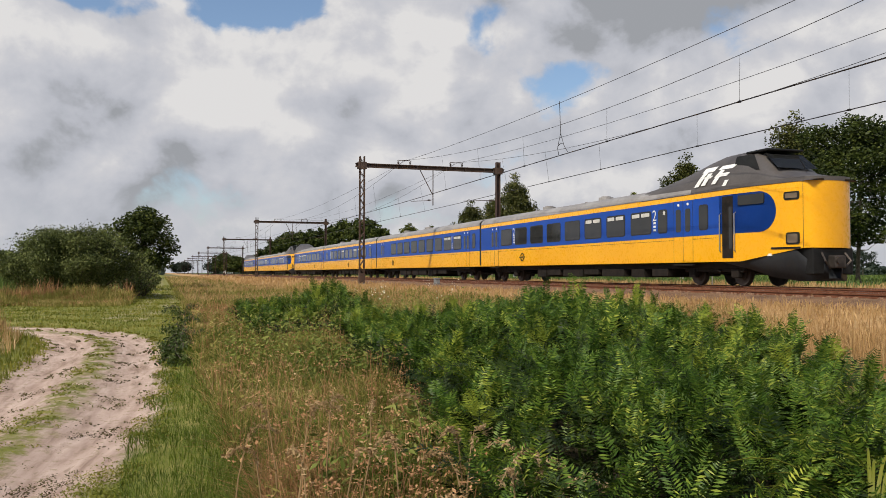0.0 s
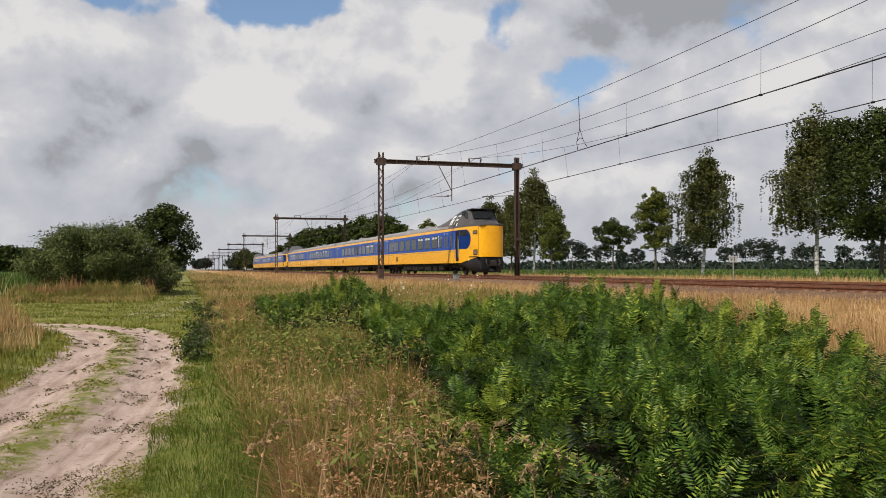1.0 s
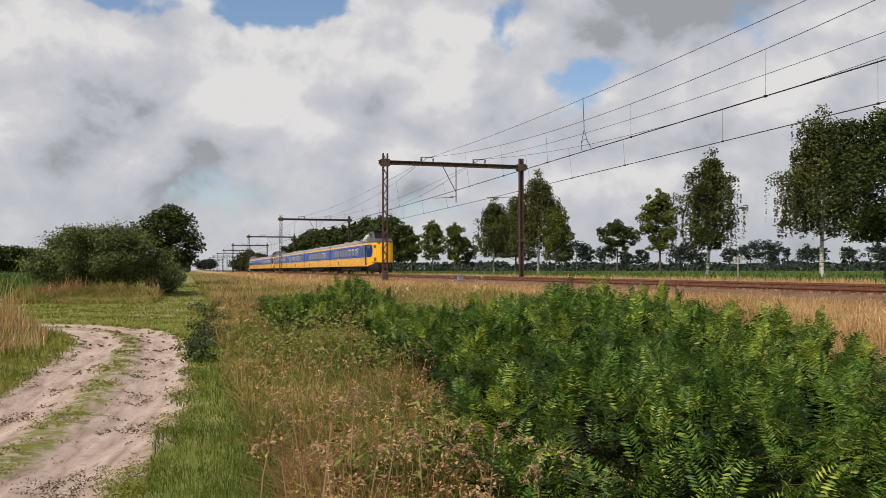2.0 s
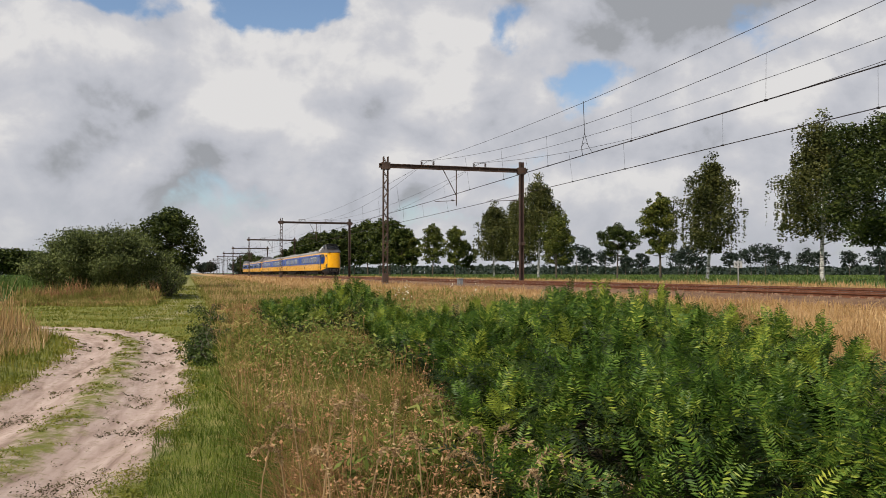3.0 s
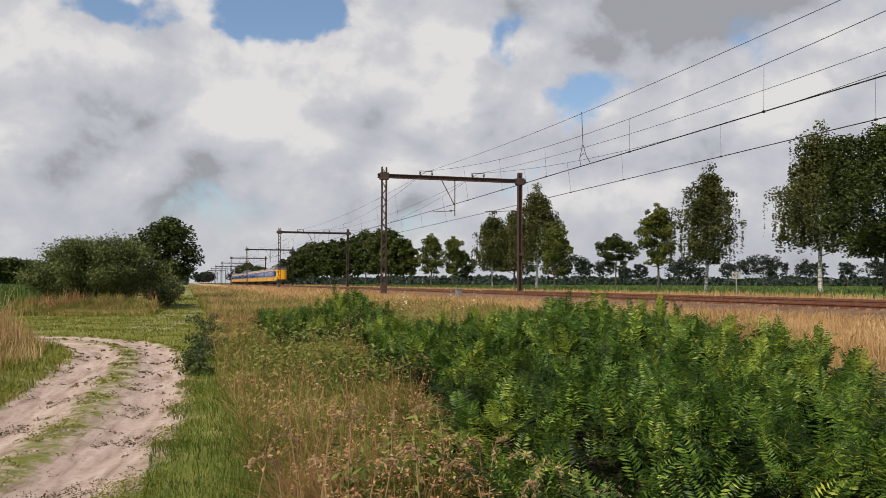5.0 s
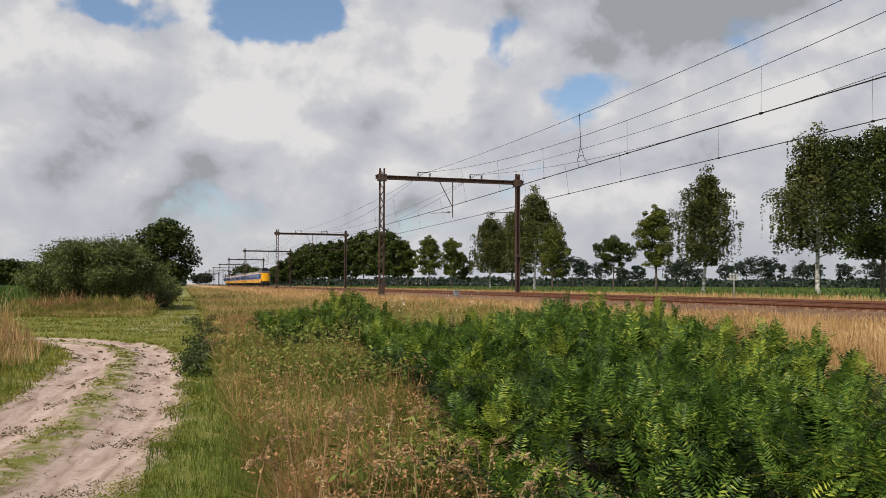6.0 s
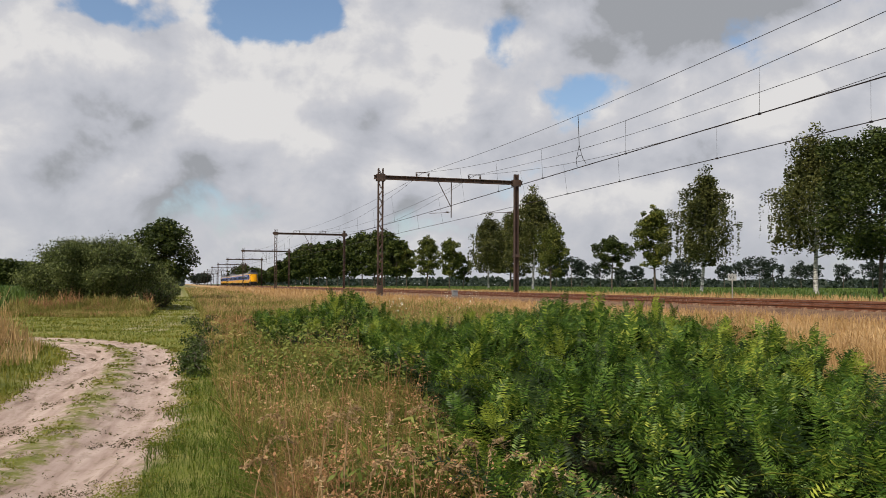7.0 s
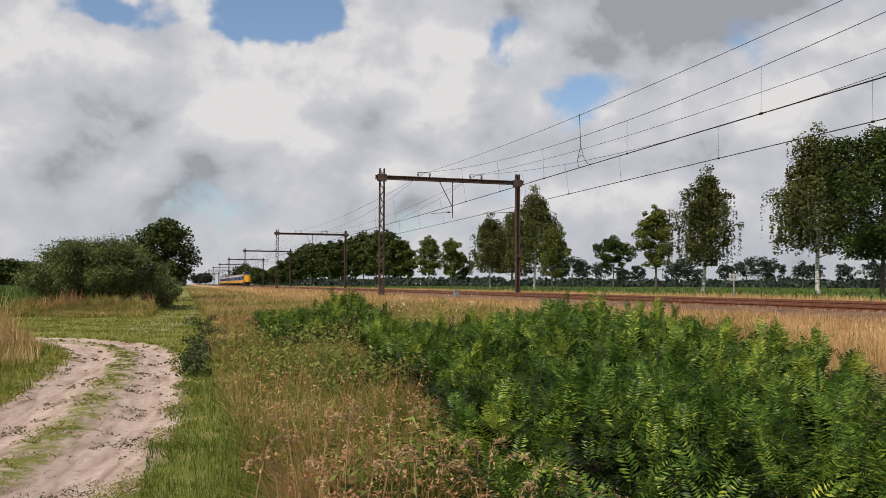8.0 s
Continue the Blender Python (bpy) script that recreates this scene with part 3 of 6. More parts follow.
def build_portal(first):
    """Steel gantry over both tracks, with insulators, drop arms and steady arms."""
    p = tagged(empty("catenary_portal", pose(17.65, first, 0)), "weathered brown steel gantry straddling both tracks", "catenary portal", "row of gantries along the line")
    xl, xr, zb = -4.92, 4.92, TOP_BEAM
    lattice_post(p, xl, 1.1, zb + 0.75, 0.15, "lattice steel post")
    bm = bmesh.new()
    for sx in (-1, 1):
        box(bm, (xr + sx * 0.13 - 0.02, -0.14, 1.1), (xr + sx * 0.13 + 0.02, 0.14, zb + 0.75), 0.005)
    box(bm, (xr - 0.13, -0.012, 1.1), (xr + 0.13, 0.012, zb + 0.75))
    post = part("post", bm, M_IRON_RED, p, "solid rust-brown steel post")
    part("plinth", boxed((xr - 0.28, -0.28, 0.6), (xr + 0.28, 0.28, 1.06), 0.03), M_CONCRETE, post)
    part("switch_box", boxed((xr - 0.20, -0.22, 3.68), (xr + 0.20, 0.2, 3.88), 0.02), M_IRON, post)
    bm = bmesh.new()
    for z in (zb, zb + 0.23):
        box(bm, (xl - 0.45, -0.13, z), (xr + 0.45, 0.13, z + 0.05), 0.006)
    box(bm, (xl - 0.45, -0.012, zb + 0.05), (xr + 0.45, 0.012, zb + 0.23))
    for k in range(14):
        x = lerp(xl, xr, (k + 0.5) / 14)
        box(bm, (x - 0.012, -0.12, zb + 0.05), (x + 0.012, 0.12, zb + 0.23))
    part("beam", bm, M_IRON, p, "riveted brown steel beam")
    for sx in (-1, 1):
        x = sx * 4.92
        bm = bmesh.new()
        box(bm, (x - 0.3, -0.155, zb - 0.12), (x + 0.3, -0.135, zb + 0.36), 0.0)
        box(bm, (x - 0.3, 0.135, zb - 0.12), (x + 0.3, 0.155, zb + 0.36), 0.0)
        part("gusset", bm, M_IRON, p)
    for x in (-1.98, 1.79):
        bm = bmesh.new()
        for s in (-0.42, 0.42):
            tube(bm, [(x + s, 0, zb + 0.28), (x + s, 0, zb + 0.52)], 0.03, 6)
        tube(bm, [(x - 0.5, 0, zb + 0.52), (x - 0.42, 0, zb + 0.58), (x + 0.42, 0, zb + 0.58), (x + 0.5, 0, zb + 0.52)], 0.025, 6)
        br = part("insulator_bracket", bm, M_IRON, p)
        bm = bmesh.new()
        for s in (-0.42, 0.42):
            for k in range(3):
                disc(bm, (x + s, 0, zb + 0.36 + k * 0.055), (0, 0, 1), 0.075, 0.03, 10)
        part("insulator", bm, M_INSULATOR, br)
    # drop arms: a vertical tube, a slanting brace and a steady arm
    for x, s in ((0.09, -1), (0.40, 1)):
        if s > 0:
            x = 0.75
        bm = bmesh.new()
        tube(bm, [(x, 0, zb), (x, 0, zb - 2.45)], 0.035, 8)
        tube(bm, [(x + s * 0.95, 0, zb), (x, 0, zb - 1.75)], 0.03, 8)
        if s < 0:
            arm = part("drop_arm", bm, M_IRON, p)
            bm = bmesh.new()
            tube(bm, [(x, 0, zb - 2.05), (x - 0.35, 0, zb - 2.12), (x - 1.55, 0, zb - 2.20)], 0.022, 6)
            part("steady_arm", bm, M_IRON, arm)
            bm = bmesh.new()
            for k in range(3):
                disc(bm, (x - 0.22 - k * 0.06, 0, zb - 2.09), (1, 0, 0.1), 0.06, 0.03, 10)
            part("insulator", bm, M_INSULATOR, arm)
        else:
            bm.free()
    bm = bmesh.new()
    tube(bm, [(xr - 0.15, 0, zb - 2.0), (xr - 0.7, 0, zb - 1.98), (xr - 2.6, 0, zb - 2.08)], 0.024, 6)
    arm = part("steady_arm", bm, M_IRON, p)
    bm = bmesh.new()
    for k in range(4):
        disc(bm, (xr - 0.42 - k * 0.07, 0, zb - 1.98), (1, 0, 0), 0.065, 0.035, 10)
    part("insulator", bm, M_INSULATOR, arm)
    return p


portal = build_portal(PORTALS[1])
for y in PORTALS[2:]:
    copy_thing(portal, pose(17.65, y, 0))
copy_thing(portal, pose(17.65, PORTALS[0], 0))


def span_points(x, top, sag, y0, y1, n=28, xm=None):
    return [(lerp(x, xm if xm is not None else x, 4 * t * (1 - t)), lerp(y0, y1, t), top - 4 * sag * t * (1 - t)) for t in [k / n for k in range(n + 1)]]


def build_wires(x0, contact, aux_x, carrier_x, aux_top, aux_sag, words):
    """One track's overhead line: carrier, contact wire and second cable, span by span, with droppers."""
    line = tagged(empty("overhead_line", pose(0, 0, 0)), words, "overhead line", "overhead lines")
    for i in range(len(PORTALS) - 1):
        y0, y1 = PORTALS[i], PORTALS[i + 1]
        n = 28 if i < 3 else 8
        r = 0.010 if i < 2 else 0.012
        car = span_points(carrier_x, 9.42, 1.48, y0, y1, n, x0)
        bm = bmesh.new()
        tube(bm, car, r, 5)
        part("carrier_cable", bm, M_WIRE, line)
        bm = bmesh.new()
        tube(bm, span_points(aux_x, aux_top, aux_sag, y0, y1, n), r, 5)
        part("feeder_cable", bm, M_WIRE, line)
        bm = bmesh.new()
        for s in (-0.03, 0.03):
            tube(bm, [(x0 + s + (0.2 if i % 2 else -0.2), y0, contact), (x0 + s + (-0.2 if i % 2 else 0.2), y1, contact)], r, 5)
        part("contact_wire", bm, M_WIRE, line)
        if i < 4:
            for k in range(1, 8):
                t = k / 8
                j = int(round(t * n))
                x, y, z = car[j]
                xc = x0 + lerp(-0.2, 0.2, t) * (-1 if i % 2 else 1)
                bm = bmesh.new()
                tube(bm, [(x, y, z), (xc, y, contact)], 0.006 if i < 2 else 0.01, 4)
                box(bm, (xc - 0.03, y - 0.05, contact - 0.03), (xc + 0.03, y + 0.05, contact + 0.03))
                part("dropper", bm, M_WIRE, line)
    return line


near_line = build_wires(NEAR, 1.7 + 4.99, 15.75, 15.67, 9.38, 0.56, "dark overhead wires with thin droppers above the nearer track")
build_wires(FAR, 1.7 + 5.0, 19.6, 19.44, 9.42, 0.80, "dark overhead wires with thin droppers above the farther track")
# the forked jumper between cable and contact wire
bm = bmesh.new()
tube(bm, [(15.75, 32.0, 8.90), (15.8, 32.0, 7.55)], 0.014, 5)
tube(bm, [(15.8, 32.0, 7.55), (15.75, 31.6, 7.0), (15.87, 31.5, 6.72)], 0.012, 5)
tube(bm, [(15.8, 32.0, 7.55), (15.85, 32.4, 7.0), (15.95, 32.5, 6.72)], 0.012, 5)
tube(bm, [(15.75, 31.6, 7.05), (15.8, 32.0, 7.15), (15.85, 32.4, 7.05)], 0.012, 5)
part("jumper", bm, M_WIRE, near_line)


def build_kilometre_sign(x, y):
    z = float(land(x, y))
    s = tagged(empty("kilometre_sign", pose(x, y, z, 0, 0, -35)), "small white kilometre sign on a thin pole", "sign")
    h = 1.7 + 0.42 - z
    bm = bmesh.new()
    tube(bm, [(0, 0, -0.2), (0, 0, h + 0.2)], 0.03, 8)
    part("pole", bm, M_STEEL, s)
    plate = part("plate", boxed((-0.19, -0.05, h - 0.15), (0.19, -0.02, h + 0.15), 0.01), M_SIGN, s, "pale plate greyed for its shaded face, with black figures")
    text_part("figures", "93", 0.26, M_BLACK, plate, pose(-0.15, -0.056, h - 0.09, 90, 0, 0))


def text_part(name, words, size, mat, parent, m, label=""):
    cu = bpy.data.curves.new(name, "FONT")
    cu.body, cu.size, cu.extrude = words, size, 0.002
    ob = bpy.data.objects.new(name, cu)
    me = bpy.data.meshes.new_from_object(ob)
    bpy.data.objects.remove(ob)
    me.materials.clear()
    me.materials.append(mat)
    return part_mesh(name, me, parent, label, m)


build_kilometre_sign(24.6, 33.9)


def build_trackside_box(x, y):
    z = 1.02
    s = tagged(empty("trackside_box", pose(x, y, z)), "small grey metal cable box on legs beside the rails", "cable box")
    part("cabinet", boxed((-0.13, -0.15, 0.12), (0.13, 0.15, 0.38), 0.02), M_GREYBOX, s)
    part("lid", boxed((-0.16, -0.18, 0.38), (0.16, 0.18, 0.41), 0.01), M_GREYBOX, s)
    for a, b in ((-0.1, -0.11), (0.1, -0.11), (-0.1, 0.11), (0.1, 0.11)):
        part("leg", boxed((a - 0.02, b - 0.02, -0.05), (a + 0.02, b + 0.02, 0.12)), M_STEEL, s)


build_trackside_box(13.75, 42.5)

# ---------------------------------------------------------------- train
HALF = 1.40
NOSE = 21.6          # where the first cab's front corner is at the start


def half_width(s, cab):
    """Half the body's width at s metres behind a cab's front corner; an end without a cab stays full."""
    if not cab:
        return HALF
    return lerp(0.88, HALF, math.sin(min(max(s / 3.4, 0), 1) * math.pi / 2))


def band(z0, z1, L, cabs, inset=0.0, ends=True, steps=14, z0_at=None, lean=0.0):
    """Shell between two heights that follows the plan outline of a car, front curves included."""
    c0, c1 = cabs
    pts = []
    if c0:
        for k in range(5):
            a = math.pi / 2 * k / 5
            pts.append((0.88 * math.sin(a), -0.42 * math.cos(a)))
        pts += [(half_width(s, True), s) for s in [3.4 * k / steps for k in range(steps + 1)]]
    else:
        pts += [(HALF, 0.0), (HALF, 0.02)]
    if c1:
        pts += [(half_width(s, True), L - s) for s in [3.4 * (1 - k / steps) for k in range(steps + 1)]]
        for k in range(1, 6):
            a = math.pi / 2 * (1 - k / 5)
            pts.append((0.88 * math.sin(a), L + 0.42 * math.cos(a)))
    else:
        pts += [(HALF, L - 0.02), (HALF, L)]
    ring = [(-x + inset, y) for x, y in pts] + [(x - inset, y) for x, y in reversed(pts)]
    clean = []
    for p in ring:
        if not clean or (abs(p[0] - clean[-1][0]) + abs(p[1] - clean[-1][1])) > 1e-4:
            clean.append(p)
    if abs(clean[0][0] - clean[-1][0]) + abs(clean[0][1] - clean[-1][1]) < 1e-4:
        clean.pop()
    bm = bmesh.new()
    lo = [bm.verts.new((x, y, z0_at(y) if z0_at else z0)) for x, y in clean]
    hi = [bm.verts.new((x * (1 - lean), y, z1)) for x, y in clean]
    n = len(clean)
    for i in range(n):
        j = (i + 1) % n
        bm.faces.new((lo[i], lo[j], hi[j], hi[i])).smooth = True
    bm.faces.new([bm.verts.new(v.co) for v in hi])
    bm.faces.new([bm.verts.new(v.co) for v in lo[::-1]])
    bmesh.ops.recalc_face_normals(bm, faces=bm.faces)
    return bm


def side_plate(y0, y1, z0, z1, out=0.006, depth=0.02, r=0.06, cab_at=None, seg=3, side=-1):
    """A rounded plate on the side wall, such as a window or a door leaf."""
    bm = bmesh.new()
    pts = []
    for cx, cy, a0 in ((y1 - r, z1 - r, 0), (y0 + r, z1 - r, 90), (y0 + r, z0 + r, 180), (y1 - r, z0 + r, 270)):
        for k in range(seg + 1):
            a = radians(a0 + 90 * k / seg)
            pts.append((cx + r * math.cos(a), cy + r * math.sin(a)))

    def wall(y):
        return side * (half_width(cab_at(y), True) if cab_at else HALF)
    f = [bm.verts.new((wall(y) + side * out, y, z)) for y, z in pts]
    b = [bm.verts.new((wall(y) + side * (out - depth), y, z)) for y, z in pts]
    n = len(pts)
    bm.faces.new(f)
    for i in range(n):
        bm.faces.new((f[i], b[i], b[(i + 1) % n], f[(i + 1) % n]))
    bmesh.ops.recalc_face_normals(bm, faces=bm.faces)
    return bm


def wheel_mesh():
    bm = bmesh.new()
    disc(bm, (0, 0, 0), (1, 0, 0), 0.46, 0.13, 24)
    disc(bm, (0.07, 0, 0), (1, 0, 0), 0.49, 0.03, 24)
    disc(bm, (-0.075, 0, 0), (1, 0, 0), 0.30, 0.03, 24)
    disc(bm, (-0.10, 0, 0), (1, 0, 0), 0.11, 0.08, 12)
    me = bpy.data.meshes.new("wheel")
    bm.to_mesh(me), bm.free()
    me.materials.append(M_WHEEL)
    return me


WHEEL = wheel_mesh()


def bogie(parent, yc):
    bm = bmesh.new()
    for s in (-1, 1):
        box(bm, (s * 1.02 - 0.07, yc - 1.75, 0.50), (s * 1.02 + 0.07, yc + 1.75, 0.68), 0.03)
        for d in (-1.25, 1.25):
            box(bm, (s * 1.02 - 0.11, yc + d - 0.20, 0.30), (s * 1.02 + 0.11, yc + d + 0.20, 0.62), 0.04)
            for e in (-0.32, 0.32):
                disc(bm, (s * 1.02, yc + d + e, 0.62), (0, 0, 1), 0.09, 0.26, 10)
        disc(bm, (s * 1.02, yc, 0.80), (0, 0, 1), 0.19, 0.30, 12)
        tube(bm, [(s * 1.12, yc - 0.5, 0.5), (s * 1.12, yc + 0.5, 0.9)], 0.045, 6)
    box(bm, (-1.0, yc - 0.35, 0.45), (1.0, yc + 0.35, 0.70), 0.04)
    b = part("bogie", bm, M_UNDER, parent, "dark dusty bogie frame with springs")
    for d in (-1.25, 1.25):
        for s in (-1, 1):
            o = part_mesh("wheel", WHEEL, b, "", pose(s * -0.753 if s > 0 else 0.753, yc + d, 0.49, 0, 0, 0 if s > 0 else 180))
        bm = bmesh.new()
        tube(bm, [(-0.75, yc + d, 0.49), (0.75, yc + d, 0.49)], 0.09, 10)
        part("axle", bm, M_WHEEL, b)


def roof_shell(L, cabs):
    """Arched roof; towards a cab it climbs into the high dome of the driver's cabin."""
    ys = sorted(set([0.0, L] + [round(k * 0.4, 2) for k in range(0, int(9 / 0.4))] + [round(L - k * 0.4, 2) for k in range(0, int(9 / 0.4))] + [k * 2.0 for k in range(5, int(L / 2) - 3)]))
    ys = [y for y in ys if 0 <= y <= L]
    base = 3.38
    V, Q, slots = [], [], []
    m = 16
    for y in ys:
        hw = min(half_width(y, cabs[0]), half_width(L - y, cabs[1]))
        for k in range(m + 1):
            a = math.pi * k / m
            x = -hw * math.cos(a) * (1 if abs(math.cos(a)) > 0.99 else 1)
            arch = 0.50 * float(step(min(y if cabs[0] else 99, L - y if cabs[1] else 99), -1.2, 4.0))
            z = base + arch * math.sin(a) ** 0.75
            V.append((x, y, z))
    n = m + 1
    for i in range(len(ys) - 1):
        for k in range(m):
            Q.append((i * n + k, i * n + k + 1, (i + 1) * n + k + 1, (i + 1) * n + k))
            d = min(ys[i] if cabs[0] else 99, L - ys[i + 1] if cabs[1] else 99)
            slots.append(1 if d < 5.0 else 0)
    Q.append(tuple(range(n))), slots.append(1 if cabs[0] else 0)
    Q.append(tuple((len(ys) - 1) * n + k for k in reversed(range(n)))), slots.append(1 if cabs[1] else 0)
    return mesh_of("roof", V, Q, [M_ROOF, M_DOME], True, slots)


def dome_shell(L, flip):
    """The raised cabin: s runs back from the front corner. Outline heights and half-widths by station."""
    stations = [(-0.38, 3.44, 0.50), (0.15, 3.58, 0.78), (0.9, 3.74, 0.96), (1.25, 3.86, 1.04), (1.9, 4.40, 1.02), (2.35, 4.66, 0.98), (3.1, 4.74, 1.02),
                (4.1, 4.72, 1.08), (5.0, 4.55, 1.12), (6.2, 4.25, 1.18), (7.4, 4.02, 1.22), (8.6, 3.87, 1.25)]
    V, Q = [], []
    m = 14
    for s, zt, hw in stations:
        h = zt - 3.36
        for k in range(m + 1):
            a = math.pi * k / m
            c = math.cos(a)
            lower = hw + (half_width(s, True) - hw) * (1 - math.sin(a)) ** 1.5
            x = -math.copysign(abs(c) ** 0.62, c) * lower
            z = 3.36 + h * math.sin(a) ** 0.62
            V.append((x, (L - s) if flip else s, z))
    n = m + 1
    for i in range(len(stations) - 1):
        for k in range(m):
            f = (i * n + k, i * n + k + 1, (i + 1) * n + k + 1, (i + 1) * n + k)
            Q.append(f if not flip else f[::-1])
    Q.append(tuple(range(n)) if not flip else tuple(reversed(range(n))))
    return mesh_of("cab_dome", V, Q, M_DOME, True)


def cab_end(car, L, flip, marked):
    """Everything that belongs to a driving end: dome, windscreen, lamps, nose, skirt and coupler."""
    def yy(s):
        return L - s if flip else s

    def both(a, b):
        return sorted((yy(a), yy(b)))
    at = (lambda y: L - y) if flip else (lambda y: y)
    dome = part_mesh("cab_dome", dome_shell(L, flip), car, "dark grey raised driver's cabin")
    # dark cap over the rounded nose, slightly overhanging
    rim = [(0.89 * math.sin(a), -0.43 * math.cos(a)) for a in [math.pi / 2 * k / 8 for k in range(8)]] + [(half_width(q, True) + 0.012, q) for q in [0.4 * k for k in range(11)]]
    rim = [(-x, q) for x, q in reversed(rim[1:])] + rim
    bm = bmesh.new()
    low, top = [bm.verts.new((x, yy(q), 3.365)) for x, q in rim], [bm.verts.new((x * 0.985, yy(q), 3.50)) for x, q in rim]
    for k in range(len(rim) - 1):
        bm.faces.new((low[k], low[k + 1], top[k + 1], top[k]))
    bm.faces.new(top)
    bm.faces.new(low[::-1])
    bmesh.ops.recalc_face_normals(bm, faces=bm.faces)
    part("nose_cap", bm, M_DOME, dome, "dark grey cap over the rounded nose")
    # windscreen: a broad sloping pane, and side panes
    def pane(name, corners, words):
        bm = bmesh.new()
        f = [bm.verts.new((x, yy(s), z)) for x, s, z in corners]
        bm.faces.new(f)
        bmesh.ops.solidify(bm, geom=bm.faces[:], thickness=0.03)
        bmesh.ops.recalc_face_normals(bm, faces=bm.faces)
        part(name, bm, M_GLASS, dome, words)
    pane("windscreen", [(-0.82, 1.20, 3.93), (0.82, 1.20, 3.93), (0.76, 1.90, 4.50), (-0.76, 1.90, 4.50)], "dark sloping windscreen")
    for sx in (-1, 1):
        pane("side_window", [(sx * 1.10, 1.75, 3.92), (sx * 1.12, 3.1, 3.95), (sx * 1.03, 3.0, 4.50), (sx * 0.98, 2.15, 4.48)], "")
    part("brow", boxed((-0.74, min(yy(1.78), yy(2.9)), 4.58), (0.74, max(yy(1.78), yy(2.9)), 4.66), 0.03), M_BLACK, dome)
    bm = bmesh.new()
    tube(bm, [(-0.1, yy(0.75), 3.8), (0.35, yy(1.3), 4.02), (0.45, yy(1.62), 4.28)], 0.018, 5)
    disc(bm, (-0.1, yy(0.72), 3.80), (0, 0, 1), 0.05, 0.06, 8)
    part("wiper", bm, M_BLACK, dome)
    # corner lights on the yellow nose
    for sx in (-1, 1):
        for z0, z1, w in ((2.80, 3.06, 0.55), (1.38, 1.76, 0.48)):
            a, b = both(0.12, 0.12 + w)
            lamp = part("headlight", side_plate(a, b, z0, z1, 0.022, 0.05, 0.07, at, 3, sx), M_BLACK, car, "dark-rimmed headlight")
            part("lens", side_plate(a + 0.06, b - 0.06, z0 + 0.05, z1 - 0.05, 0.032, 0.03, 0.05, at, 3, sx), M_LAMP, lamp)
        a, b = both(0.10, 1.15)
        part("step_rail", side_plate(a, b, 1.24, 1.30, 0.03, 0.05, 0.02, at, 2, sx), M_BLACK, car)
        # cab door with its handrails, and the cab's side window
        a, b = both(2.78, 3.34)
        # dark plate on the wall stands for the shade in the door recess
        d = part("cab_door", side_plate(a, b, 0.98, 3.12, 0.01, 0.04, 0.03, at, 3, sx), M_UNDER, car, "cab door as a dark plate for its shaded recess")
        a2, b2 = both(2.82, 2.98)
        part("door_window", side_plate(a2, b2, 1.3, 2.75, 0.02, 0.03, 0.04, at, 3, sx), M_GLASS, d)
        for s in (2.66, 3.42):
            bm = bmesh.new()
            x = sx * (half_width(s, True) + 0.06)
            tube(bm, [(x - sx * 0.06, yy(s), 1.2), (x, yy(s), 1.24), (x, yy(s), 2.5), (x - sx * 0.06, yy(s), 2.54)], 0.022, 6)
            part("handrail", bm, M_STEEL, car)
        a, b = both(1.40, 2.50)
        part("cab_window", side_plate(a, b, 2.76, 3.10, 0.05, 0.08, 0.05, at, 3, sx), M_GLASS, car)
        bm = bmesh.new()
        tube(bm, [(sx * 0.882, yy(0.0), 1.27), (sx * 0.882, yy(0.0), 3.36)], 0.009, 5)
        part("nose_seam", bm, M_RUBBER, car)
    # grey plough under the nose; a black block stands for the coupler recess's shade
    V, Q = [], []
    st = [(-0.36, 0.30, 0.26, 0.72), (-0.1, 0.22, 0.76, 0.86), (0.3, 0.22, 0.92, 1.22), (1.2, 0.34, 1.14, 1.12), (2.2, 0.60, 1.26, 0.98), (3.6, 0.86, 1.36, 0.94)]
    for s, z0, hw, z1 in st:
        V += [(-hw, yy(s), z1), (-hw * 0.93, yy(s), z0), (hw * 0.93, yy(s), z0), (hw, yy(s), z1)]
    for i in range(len(st) - 1):
        for k in range(3):
            f = (i * 4 + k, i * 4 + k + 1, i * 4 + k + 5, i * 4 + k + 4)
            Q.append(f if flip else f[::-1])
    Q.append((0, 1, 2, 3) if flip else (3, 2, 1, 0))
    part_mesh("plough", mesh_of("plough", V, Q, M_SKIRT, True), car, "dark grey plough-shaped front skirt")
    a, b = both(-0.30, 0.55)
    part("coupler_recess", boxed((-0.78, a, 0.42), (0.78, b, 1.24), 0.04), M_BLACK, car)
    bm = bmesh.new()
    a, b = both(-0.62, 0.1)
    box(bm, (-0.20, a, 0.62), (0.20, b, 1.02), 0.05)
    disc(bm, (-0.1, yy(-0.64), 0.86), (0, 1, 0), 0.11, 0.10, 14)
    for k in (-0.45, 0.45):
        tube(bm, [(k, yy(-0.3), 1.1), (k * 1.1, yy(-0.5), 0.85), (k * 0.6, yy(-0.45), 0.62)], 0.035, 6)
    part("coupler", bm, M_WHEEL, car, "dark steel automatic coupler")
    # blue band ends in a half round: its yellow surround is the nose panel itself
    for sx in (-1, 1):
        bm = bmesh.new()
        pts = []
        for k in range(13):
            a = radians(90 - 180 * k / 12)
            pts.append((1.62 - 0.66 * math.cos(a), 2.495 + 0.675 * math.sin(a)))
        lo = []
        for s, z in pts:
            row = []
            for j in range(6):
                ss = lerp(s, 3.5, j / 5)
